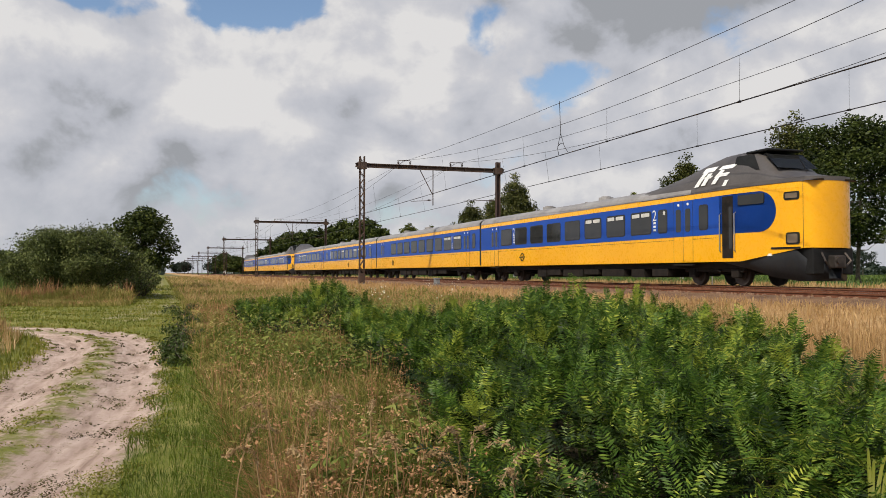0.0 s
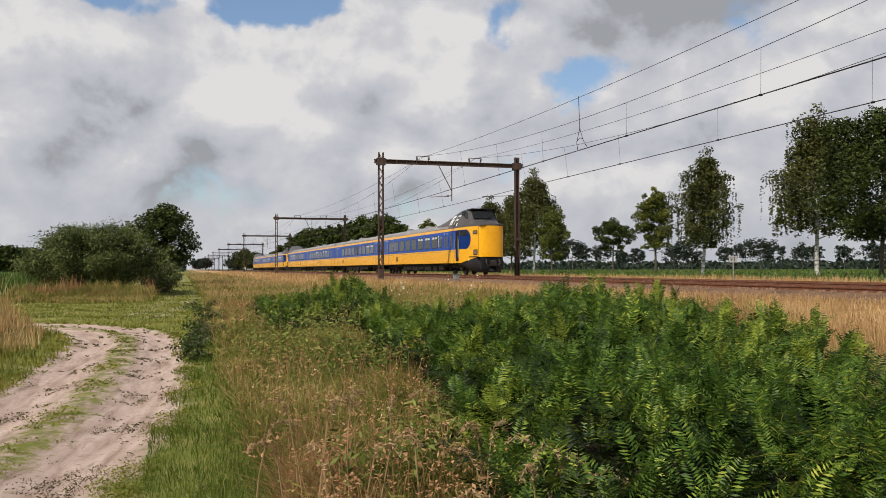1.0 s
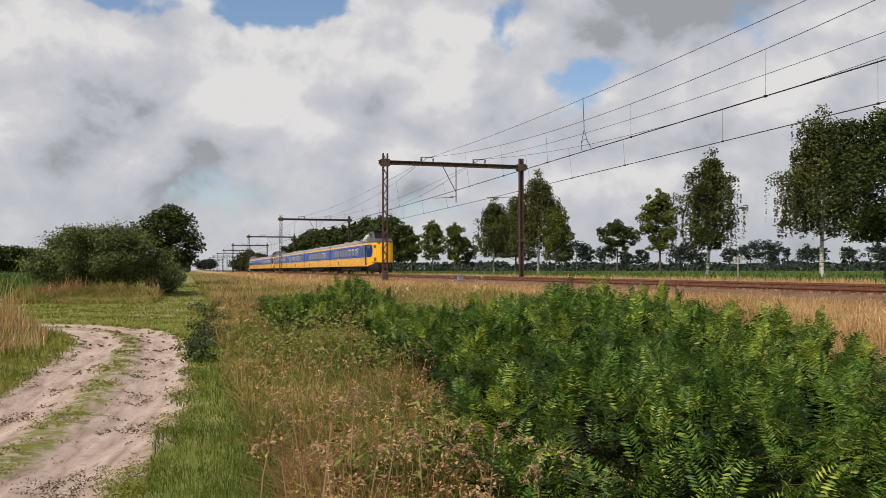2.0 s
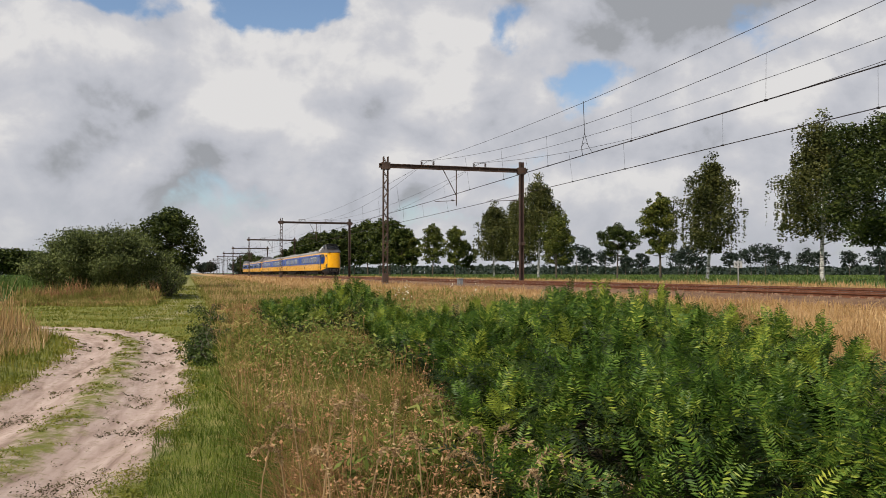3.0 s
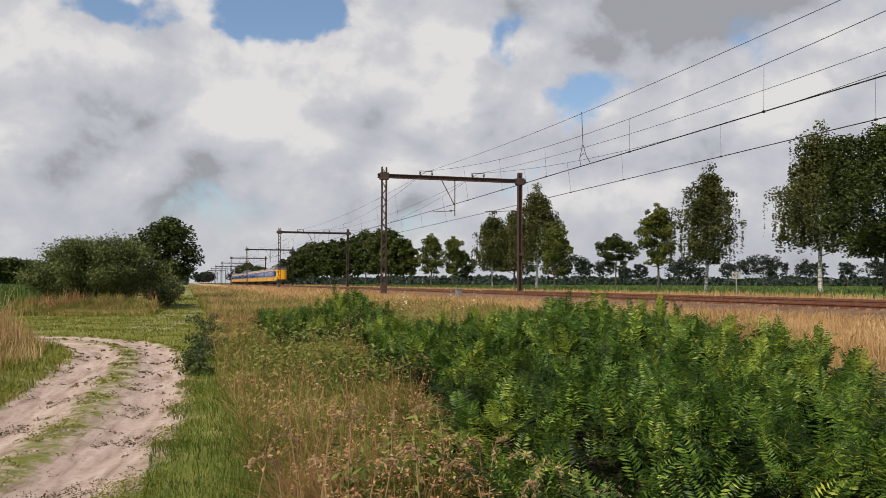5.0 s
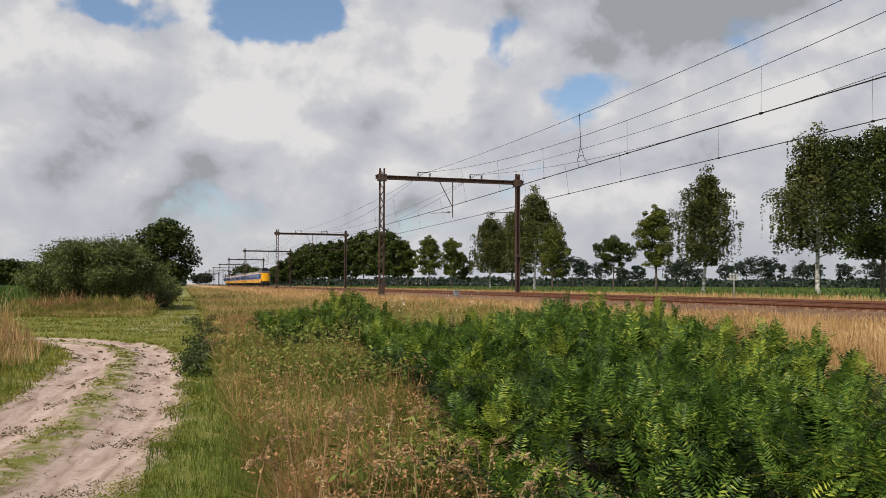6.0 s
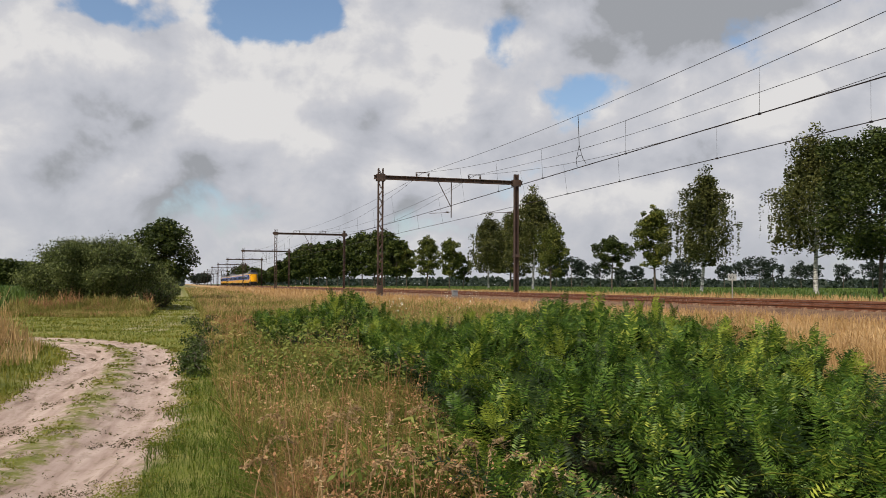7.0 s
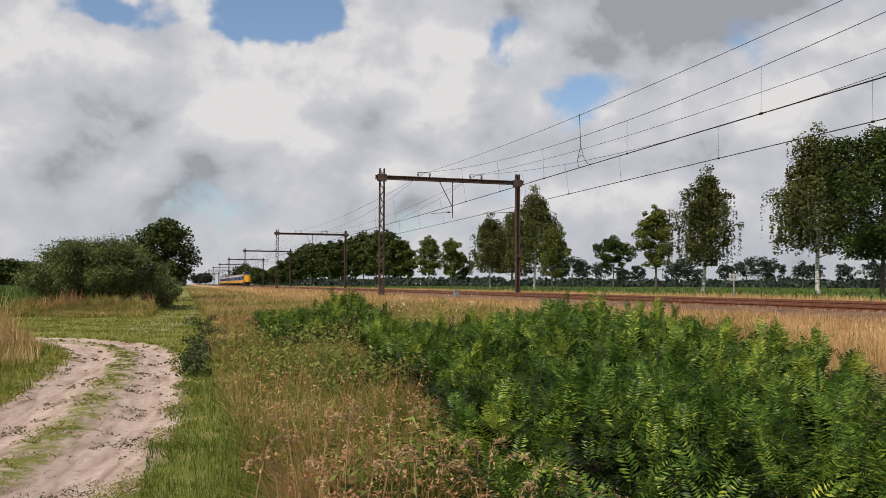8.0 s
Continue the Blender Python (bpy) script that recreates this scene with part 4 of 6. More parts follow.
                row.append(bm.verts.new((sx * (half_width(ss, True) + 0.005), yy(ss), z)))
            lo.append(row)
        for r0, r1 in zip(lo, lo[1:]):
            for j in range(5):
                bm.faces.new((r0[j], r0[j + 1], r1[j + 1], r1[j]))
        bmesh.ops.solidify(bm, geom=bm.faces[:], thickness=0.012)
        bmesh.ops.recalc_face_normals(bm, faces=bm.faces)
        part("blue_end", bm, M_BLUE, car, "rounded end of the blue band")
    if marked:
        # sprayed white strokes on the dome's flank
        for k, (s0, s1, z0, z1, tilt) in enumerate([(4.95, 4.78, 3.60, 4.15, 0.35), (4.75, 4.10, 4.10, 4.28, 0.1), (4.55, 4.40, 3.62, 4.05, 0.25), (4.5, 4.15, 3.86, 3.95, 0.1),
                                                    (3.95, 3.8, 3.62, 4.1, 0.3), (3.8, 3.1, 4.12, 4.26, 0.15), (3.85, 3.25, 3.86, 3.98, 0.1), (3.3, 3.2, 3.5, 3.7, 0.1)]):
            bm = bmesh.new()
            rows = []
            for i in range(5):
                z = lerp(z0, z1, i / 4)
                row = []
                for s in (s0 + 0.05 - tilt * i / 4, s1 - 0.05 - tilt * i / 4):
                    row.append((s, z))
                rows.append(row)
            vv = []
            for row in rows:
                r = []
                for s, z in row:
                    r.append(bm.verts.new((-dome_flank(s, z) - 0.012, yy(s), z)))
                vv.append(r)
            for r0, r1 in zip(vv, vv[1:]):
                bm.faces.new((r0[0], r0[1], r1[1], r1[0]))
            part("paint_stroke", bm, M_WHITE, dome, "white sprayed paint")


def dome_flank(s, z):
    """Half-width of the cabin dome at a station and a height."""
    st = [(1.9, 4.40, 1.02), (2.35, 4.66, 0.98), (3.1, 4.74, 1.02), (4.1, 4.72, 1.08), (5.0, 4.55, 1.12), (6.2, 4.25, 1.18)]
    for (s0, z0, h0), (s1, z1, h1) in zip(st, st[1:]):
        if s0 <= s <= s1:
            t = (s - s0) / (s1 - s0)
            zt, hw = lerp(z0, z1, t), lerp(h0, h1, t)
            q = min(max((z - 3.36) / (zt - 3.36), 0), 1)
            sa = q ** (1 / 0.62)
            c = math.sqrt(max(0, 1 - sa * sa))
            return c ** 0.62 * (hw + (half_width(s, True) - hw) * (1 - sa) ** 1.5)
    return 1.1


def build_car(L, cabs, windows, doors, second, first_class, words, marked=False, logo=None):
    car = tagged(empty("railway_carriage"), words, "train carriage", "carriages of the train")
    c0, c1 = cabs
    def sole(y):
        d = min(y if c0 else 99, L - y if c1 else 99)
        return 0.86 + 0.40 * max(0.0, 1 - max(d, 0) / 2.4)
    part("lower_panel", band(0.84, 1.82, L, cabs, 0.0, z0_at=sole), M_YELLOW, car, "yellow lower body panel")
    if c0 or c1:
        part("window_band", band(1.82, 3.17, L, cabs, 0.0), M_YELLOW, car, "yellow cab panel behind the blue band")
        a = 3.45 if c0 else 0.0
        b = L - 3.45 if c1 else L
        for sx in (-1, 1):
            bm = boxed((sx * HALF - 0.004, a, 1.82), (sx * HALF + 0.006, b, 3.17))
            part("blue_band", bm, M_BLUE, car, "blue window band")
    else:
        part("window_band", band(1.82, 3.17, L, cabs, 0.0), M_BLUE, car, "blue window band")
    part("cant_stripe", band(3.17, 3.38, L, cabs, -0.004, lean=0.015), M_YELLOW, car, "narrow yellow stripe below the roof")
    part_mesh("roof", roof_shell(L, cabs), car, "grey arched roof")
    a, b = (0.5 if c0 else 0.15), (L - 0.5 if c1 else L - 0.15)
    part("underframe", boxed((-1.15, a + 1.5, 0.62), (1.15, b - 1.5, 0.86), 0.02), M_UNDER, car)
    # equipment boxes hung below the floor
    rnd = random.Random(int(L * 100) + len(windows) + (3 if c0 else 0))
    y = 7.0
    while y < L - 8.0:
        wd = rnd.uniform(0.8, 2.2)
        part("equipment_box", boxed((-1.22, y, rnd.uniform(0.22, 0.42)), (1.22, min(y + wd, L - 6.6), 0.64), 0.03), M_UNDER, car)
        y += wd + rnd.uniform(0.15, 0.7)
    for yc in (4.3 if c0 else 3.4, L - (4.3 if c1 else 3.4)):
        bogie(car, yc)
    for y0, y1, open_top in windows:
        for sx in (-1, 1):
            rub = part("window", side_plate(y0 - 0.04, y1 + 0.04, 2.01, 2.94, 0.010, 0.02, 0.12, None, 3, sx), M_RUBBER, car)
            part("pane", side_plate(y0, y1, 2.05, 2.90, 0.014, 0.012, 0.10, None, 3, sx), M_GLASS, rub)
            if open_top:
                h = (y1 - y0) / 2
                for i in range(2 if y1 - y0 > 1 else 1):
                    p0 = y0 + 0.10 + i * h
                    part("vent_flap", side_plate(p0, min(p0 + h - 0.14, y1 - 0.08), 2.72, 2.87, 0.018, 0.01, 0.03, None, 2, sx), M_BLIND, rub)
    for yc in doors:
        for sx in (-1, 1):
            for s in (-1, 1):
                y0, y1 = sorted((yc + s * 0.012, yc + s * 0.60))
                up = part("door_leaf", side_plate(y0, y1, 1.825, 3.12, 0.009, 0.02, 0.01, None, 2, sx), M_BLUE, car)
                part("door_panel", side_plate(y0, y1, 0.90, 1.815, 0.009, 0.02, 0.01, None, 2, sx), M_YELLOW, up)
                wy = yc + s * 0.30
                part("door_window", side_plate(wy - 0.16, wy + 0.16, 2.0, 2.86, 0.014, 0.012, 0.09, None, 3, sx), M_GLASS, up)
                part("door_sign", side_plate(wy - 0.06, wy + 0.06, 2.98, 3.08, 0.014, 0.006, 0.03, None, 2, sx), M_WHITE, up)
            part("door_gap", side_plate(yc - 0.014, yc + 0.014, 0.90, 3.12, 0.0105, 0.02, 0.004, None, 2, sx), M_RUBBER, car)
            for s in (-0.61, 0.61):
                part("door_seam", side_plate(yc + s - 0.008, yc + s + 0.008, 0.88, 3.14, 0.0075, 0.02, 0.003, None, 2, sx), M_RUBBER, car)
            part("door_step", boxed((sx * 1.30 - 0.12, yc - 0.62, 0.74), (sx * 1.30 + 0.10, yc + 0.62, 0.80), 0.01), M_UNDER, car)
    part("sill_groove", boxed((-HALF - 0.006, (3.6 if c0 else 0.2), 1.70), (-HALF + 0.01, L - (3.6 if c1 else 0.2), 1.712)), M_RUBBER, car)
    for k in range(int(L / 3.8)):
        y = 10.0 + 3.0 * k
        if y < L - (10 if c1 else 3):
            bm = bmesh.new()
            disc(bm, (-0.55 if k % 2 else 0.2, y, 3.86), (0, 0, 1), 0.34, 0.14, 14)
            disc(bm, (-0.55 if k % 2 else 0.2, y, 3.95), (0, 0, 1), 0.22, 0.06, 14)
            part("roof_vent", bm, M_ROOF, car)
    for y, figure in second:
        text_part("class_sign", figure, 0.62, M_WHITE, car, pose(-HALF - 0.016, y + 0.16, 2.52, 90, 0, -90), "white class figure")
        for k in range(3):
            part("notice", boxed((-HALF - 0.012, y - 0.10, 2.40 - k * 0.14), (-HALF - 0.003, y + 0.08, 2.48 - k * 0.14)), M_WHITE, car)
    if logo:
        # the operator's sign, reduced to plain bent bars
        ring = [(-HALF - 0.012, logo + 0.20 * math.cos(a), 1.33 + 0.20 * math.sin(a)) for a in [2 * math.pi * k / 16 for k in range(17)]]
        for path in (ring[1:8], ring[9:16], [(-HALF - 0.012, logo - 0.36, 1.33), (-HALF - 0.012, logo - 0.1, 1.33), (-HALF - 0.012, logo + 0.1, 1.33), (-HALF - 0.012, logo + 0.36, 1.33)]):
            bm = bmesh.new()
            tube(bm, path, 0.032, 5)
            part("emblem_bar", bm, M_BLACK, car)
    # gangway bellows at the plain ends
    for plain, y in ((not c0, -0.30), (not c1, L)):
        if plain and y < 0:
            bm = bmesh.new()
            for k in range(4):
                box(bm, (-1.36 - 0.03 * (k % 2), y + 0.02 + 0.075 * k, 0.95), (1.36 + 0.03 * (k % 2), y + 0.02 + 0.075 * k + 0.06, 3.55), 0.02)
            part("gangway", bm, M_RUBBER, car, "black folded gangway")
    for c, flip in ((c0, False), (c1, True)):
        if c:
            cab_end(car, L, flip, marked and not flip)
            for sx in (-1,):
                s = 2.25
                part("number_bar", boxed((-half_width(1.05, True) - 0.05, (L - 1.55) if flip else 1.15, 1.02), (-half_width(1.05, True) + 0.03, (L - 1.15) if flip else 1.55, 1.10)), M_WHITE, car)
    return car


def row_of_windows(first, n, last_small=None, vents=(0, 1, 2)):
    out = [(first + 2.03 * k, first + 2.03 * k + 1.5, k in vents) for k in range(n)]
    return out


def build_train():
    cars = []
    cab_windows = [(4.18, 4.65, False), (6.75, 7.32, True)] + row_of_windows(7.87, 8)
    mid_windows = [(0.75, 1.2, False), (1.95, 2.1, False)] + row_of_windows(3.35, 9, vents=(0, 1))
    mid_windows = [w for w in mid_windows if w[1] - w[0] > 0.3]
    a = build_car(26.85, (True, False), cab_windows, [5.67, 24.64], [(7.60, "2"), (21.75, "2")], None,
                  "blue and yellow end carriage with raised cab and sprayed roof", True, 20.6)
    b = build_car(26.2, (False, False), mid_windows, [2.35, 24.2], [(5.15, "1")], None, "blue and yellow middle carriage with a grey roof", False, 20.5)
    c = build_car(26.2, (False, False), row_of_windows(4.0, 9, vents=(1, 2, 5)), [2.35, 24.2], [(21.9, "2")], None, "blue and yellow middle carriage with large windows", False, 12.0)
    d = build_car(26.4, (False, True), [(26.4 - y1, 26.4 - y0, k) for y0, y1, k in cab_windows], [26.4 - 5.67, 1.9], [(18.8, "2")], None, "blue and yellow end carriage with a raised dark cab", False, 6.0)
    starts = [0.0, 27.15, 53.65, 80.15, 107.9, 134.7, 161.2]
    cars = [a, b, c, d]
    cars += [copy_thing(a, pose(FAR, NOSE, RAIL)), copy_thing(b, pose(FAR, NOSE, RAIL)), copy_thing(d, pose(FAR, NOSE, RAIL))]
    for o in list(cars[4].children_recursive):
        if o.name.startswith("paint_stroke"):
            bpy.data.objects.remove(o)
    tagged(cars[4], "blue and yellow end carriage coupled behind another unit")
    return list(zip(cars, starts))


TRAIN = build_train()
# seconds, way gone by the first cab
RUN = [(0.0, 0.0), (0.5, 15.9), (1.0, 32.3), (1.5, 49.1), (3.0, 98.6), (3.5, 115.0), (4.0, 131.5), (4.5, 147.9), (6.0, 196.9), (6.5, 212.9), (7.0, 228.9), (7.5, 244.7), (8.0, 260.3)]


def motions():
    for car, start in TRAIN:
        walk(car, [(t, pose(FAR, NOSE + start + way, RAIL)) for t, way in RUN])

# ---------------------------------------------------------------- plants: helpers
RNG = np.random.default_rng(11)


def fan(n, r0, r1, a0, a1):
    """Places on the ground, thinning out with distance from the corner of the sandy track."""
    r = r0 * (r1 / r0) ** RNG.random(n)
    a = np.radians(RNG.uniform(a0, a1, n))
    return r * np.sin(a), r * np.cos(a)


def blades(name, x, y, z, h, w, lean, mat, droop=0.5):
    """Grass blades: two quads each, curving over to one side."""
    n = len(x)
    yaw = RNG.uniform(0, 2 * np.pi, n)
    bend = RNG.uniform(0, 2 * np.pi, n)
    amount = np.abs(RNG.normal(0, 1, n)) * lean * h
    sx, sy = np.cos(yaw) * w / 2, np.sin(yaw) * w / 2
    bx, by = np.cos(bend) * amount, np.sin(bend) * amount
    V = np.empty((n, 6, 3), np.float32)
    for k, (t, f) in enumerate(((0, 1.0), (0.55, 0.8), (1.0, 0.15))):
        cx, cy = x + bx * t ** 2, y + by * t ** 2
        cz = z - 0.03 * (k == 0) + h * (t - 0.25 * droop * t ** 3 * np.minimum(amount / h * 2, 1))
        V[:, 2 * k] = np.stack([cx - sx * f, cy - sy * f, cz], -1)
        V[:, 2 * k + 1] = np.stack([cx + sx * f, cy + sy * f, cz], -1)
    b = np.arange(n)[:, None] * 6
    Q = np.concatenate([b + np.array([0, 1, 3, 2]), b + np.array([2, 3, 5, 4])])
    return quick_mesh(name, V.reshape(-1, 3), Q, mat)


def seed_heads(name, x, y, z, h, size, mat):
    """Stalks with a plume of small husks, nodding at the top."""
    n, m = len(x), 9
    a = RNG.uniform(0, 2 * np.pi, n)
    lean = RNG.uniform(0.05, 0.45, n) * h
    ux, uy = np.cos(a), np.sin(a)
    V = np.empty((n, 4 + m * 4, 3), np.float32)
    w = 0.0010 + 0.0006 * np.hypot(x, y) / 6
    tx, ty, tz = x + ux * lean, y + uy * lean, z + h
    V[:, 0] = np.stack([x - w, y, z], -1)
    V[:, 1] = np.stack([x + w, y, z], -1)
    V[:, 2] = np.stack([tx + w, ty, tz], -1)
    V[:, 3] = np.stack([tx - w, ty, tz], -1)
    idx = [[0, 1, 2, 3]]
    for k in range(m):
        t = k / (m - 1)
        px = tx + ux * size * (t * 0.75) + RNG.normal(0, 0.07, n) * size
        py = ty + uy * size * (t * 0.75) + RNG.normal(0, 0.07, n) * size
        pz = tz + size * (0.75 * t - 0.75 * t * t) + RNG.normal(0, 0.05, n) * size
        l = size * RNG.uniform(0.16, 0.3, n) * (1.1 - 0.6 * t)
        b = RNG.uniform(0, 2 * np.pi, n)
        ex, ey, ez = np.cos(b) * l, np.sin(b) * l, RNG.uniform(-0.3, 0.8, n) * l
        s = l * 0.32
        c = 4 + 4 * k
        V[:, c] = np.stack([px, py, pz], -1)
        V[:, c + 1] = np.stack([px + ex * 0.5 - ey / l * s, py + ey * 0.5 + ex / l * s, pz + ez * 0.5], -1)
        V[:, c + 2] = np.stack([px + ex, py + ey, pz + ez], -1)
        V[:, c + 3] = np.stack([px + ex * 0.5 + ey / l * s, py + ey * 0.5 - ex / l * s, pz + ez * 0.5 + s * 0.4], -1)
        idx.append([c, c + 1, c + 2, c + 3])
    b = np.arange(n)[:, None, None] * (4 + m * 4)
    Q = (b + np.array(idx)[None]).reshape(-1, 4)
    return quick_mesh(name, V.reshape(-1, 3), Q, mat)


def leaves(name, c, size, mat, flat=0.3, long=1.6):
    """Leaves as folded diamonds round the given centres."""
    n = len(c)
    d = RNG.normal(0, 1, (n, 3))
    d[:, 2] = d[:, 2] * flat - 0.25
    d /= np.linalg.norm(d, axis=1)[:, None]
    s = np.cross(d, RNG.normal(0, 1, (n, 3)))
    s /= np.linalg.norm(s, axis=1)[:, None]
    size = np.asarray(size) * RNG.uniform(0.6, 1.35, n)
    L, W = (d * size[:, None] * 0.5 * long ** 0.5), (s * size[:, None] * 0.5 / long ** 0.5)
    V = np.stack([c - L, c - W * 1.0 + L * 0.1, c + L, c + W + L * 0.1], 1)
    Q = np.arange(n)[:, None] * 4 + np.arange(4)
    return quick_mesh(name, V.reshape(-1, 3), Q, mat)


def stuff(name, me, label, category):
    return tagged(new(name, me), label, category, kind="stuff")


# ---------------------------------------------------------------- trees


def tree(name, x, y, h, wide, low, kind, bark, leaf, n, size, label, group="", seed=0, lean=0.0):
    """Tapered trunk, rising limbs, a crown of separate leaf clumps (birches hang their twigs)."""
    r = np.random.default_rng(100 + seed)
    z = float(land(x, y))
    n = int(n * 2.1)
    t = tagged(empty(name, pose(x, y, z)), label, "tree", group)
    bm = bmesh.new()
    ang = r.uniform(0, 6.28)
    mid = [(lean * h * q + 0.012 * h * math.sin(3 * q + ang), 0.012 * h * math.cos(4 * q + ang), h * q * 0.93) for q in (0, 0.03, 0.15, 0.35, 0.55, 0.75, 1.0)]
    mid[0] = (0, 0, -0.3)
    r0 = 0.009 * h + 0.04
    tube(bm, mid, [r0 * 1.5, r0 * 1.12, r0, r0 * 0.8, r0 * 0.6, r0 * 0.35, 0.02], 8)
    clumps = []
    nl = {"birch": 34, "lime": 30, "oak": 38, "small": 18}[kind]
    for k in range(nl):
        q = low + (0.97 - low) * ((k + r.random()) / nl) ** 0.9
        u = (q - low) / (1 - low)
        prof = {"birch": (0.62 + 0.42 * math.sin(u * 3.0 + 0.2)) * (1 - 0.86 * u ** 1.7), "lime": math.sin(0.35 + u * 2.5) ** 0.8 * (1 - 0.3 * u),
                "oak": (0.55 + 0.6 * math.sin(u * 3.0)) * (1 - 0.5 * u ** 3), "small": math.sin(0.5 + u * 2.3)}[kind]
        a = k * 2.4 + r.uniform(-0.5, 0.5)
        l = wide / 2 * prof * r.uniform(0.62, 1.08)
        rise = {"birch": 0.50, "lime": 0.35, "oak": 0.30, "small": 0.35}[kind] * l * (1 - 0.5 * u)
        j = q * 6
        base = Vector((lean * h * q, 0, h * q * 0.9))
        tip = base + Vector((math.cos(a) * l, math.sin(a) * l, rise + r.uniform(-0.1, 0.1) * l))
        if tip.z > h:
            tip.z = h - r.uniform(0, 0.08) * h
        knee = base.lerp(tip, 0.5) + Vector((0, 0, -0.10 * l))
        tube(bm, [base, knee, tip], [0.035 + 0.004 * h * (1 - q), 0.03, 0.012], 5, False)
        for f, s in ((0.45, 0.8), (0.75, 1.0), (1.0, 0.9)):
            p = base.lerp(tip, f) + Vector(r.normal(0, 0.04 * wide, 3))
            clumps.append((p, wide * {"birch": 0.085, "lime": 0.11, "oak": 0.12, "small": 0.11}[kind] * s * r.uniform(0.6, 1.35) + 0.10))
    clumps.append((Vector((lean * h, 0, h * 0.95)), wide * 0.08))
    part("trunk", bm, bark, t, "white birch trunk" if bark is M_BIRCH else "", smooth=True)
    P = np.array([c for c, _ in clumps])
    R = np.array([s for _, s in clumps])
    w = R ** 2 / (R ** 2).sum()
    pick = r.choice(len(P), n, p=w)
    g = r.normal(0, 1, (n, 3))
    g /= np.linalg.norm(g, axis=1)[:, None]
    C = P[pick] + g * (R[pick] * r.random(n) ** 0.45)[:, None] * np.array([1.05, 1.05, 0.8])
    if kind == "birch":
        # hanging twigs: leaves strung below the clump
        strand = r.integers(0, 9, n)
        off = np.random.default_rng(seed).normal(0, 1, (len(P), 9, 2)) * (R[:, None, None] * 0.62)
        hang = r.random(n) < 0.66
        drop = (r.random(n) ** 1.2) * np.minimum(0.22 * h * (0.3 + strand / 8), P[pick][:, 2] - 0.21 * h)
        C[hang, 0] = (P[pick][:, 0] + off[pick, strand, 0] + r.normal(0, 0.05, n))[hang]
        C[hang, 1] = (P[pick][:, 1] + off[pick, strand, 1] + r.normal(0, 0.05, n))[hang]
        C[hang, 2] = (P[pick][:, 2] - drop)[hang]
    ragged = low * h * (0.95 + 0.45 * r.random(len(P))[pick])
    C = C[C[:, 2] > ragged]
    n = len(C)
    size = size * 0.80
    part_mesh("crown", leaves("crown", C, np.full(n, size), leaf), t, {"birch": "drooping small-leaved crown", "lime": "dense yellowish green crown"}.get(kind, "dark green leafy crown"))
    return t


def by_sight(heading, X):
    """A place on the tree row X metres beside the line, by compass heading from the track corner."""
    return X, X / math.tan(radians(heading))


ROW = "roadside trees beyond the railway"
for i, (px, X, h, wide, low, kind, bark, leaf, n, size, lean, label) in enumerate([
    (1448, 57, 16.6, 10.2, 0.22, "birch", M_BIRCH, L_BIRCH, 16000, 0.24, 0.0, "tall weeping birch with white trunk beside the field"),
    (1562, 55, 14.2, 10.0, 0.20, "oak", M_BARK, L_OAK, 16000, 0.26, 0.0, "broad dark green tree standing next to a birch"),
    (1240, 57, 15.2, 8.6, 0.20, "birch", M_BIRCH, L_BIRCH, 15000, 0.24, 0.06, "weeping birch with a slightly leaning trunk"),
    (1157, 57, 11.4, 5.6, 0.26, "lime", M_BARK, L_LIME, 6500, 0.26, 0.0, "young lime tree with yellowish green crown"),
    (1084, 57, 8.0, 5.4, 0.36, "small", M_BARK, L_OAK, 4200, 0.26, 0.0, "small round-crowned dark green tree"),
    (976, 54, 10.6, 6.4, 0.18, "lime", M_BARK, L_LIME, 5000, 0.3, 0.0, "lime tree at the field edge beyond the rails"),
    (944, 58, 18.6, 12.5, 0.22, "birch", M_BIRCH, L_BIRCH, 13000, 0.32, 0.0, "tall weeping birch behind a gantry post"),
    (866, 58, 15.6, 10.5, 0.20, "birch", M_BIRCH, L_BIRCH, 11000, 0.32, 0.0, "broad weeping birch with thin hanging twigs"),
    (905, 60, 15.2, 11.0, 0.14, "birch", M_BARK, L_BIRCH, 9500, 0.34, 0.0, "birch with a dark trunk among taller ones"),
    (796, 57, 11.8, 6.4, 0.22, "lime", M_BARK, L_LIME, 4200, 0.36, 0.0, "round lime tree with dense crown"),
    (757, 57, 13.2, 7.4, 0.22, "lime", M_BARK, L_LIME, 4500, 0.38, 0.0, "lime tree in the roadside row"),
    (820, 62, 8.0, 5.0, 0.2, "small", M_BARK, L_OAK, 2200, 0.36, 0.0, "small dark tree in the roadside row"),
    (719, 57, 11.5, 6.0, 0.25, "small", M_BARK, L_LIME, 2600, 0.42, 0.0, "slim tree with a sparse crown"),
]):
    hd = math.degrees(math.atan((px - 784) / 1500)) + 17.12
    x, y = by_sight(hd, X)
    tree({"birch": "birch_tree", "lime": "lime_tree", "oak": "oak_tree", "small": "young_tree"}[kind], x, y, h, wide, low, kind, bark, leaf, n, size, label, ROW, i, lean)
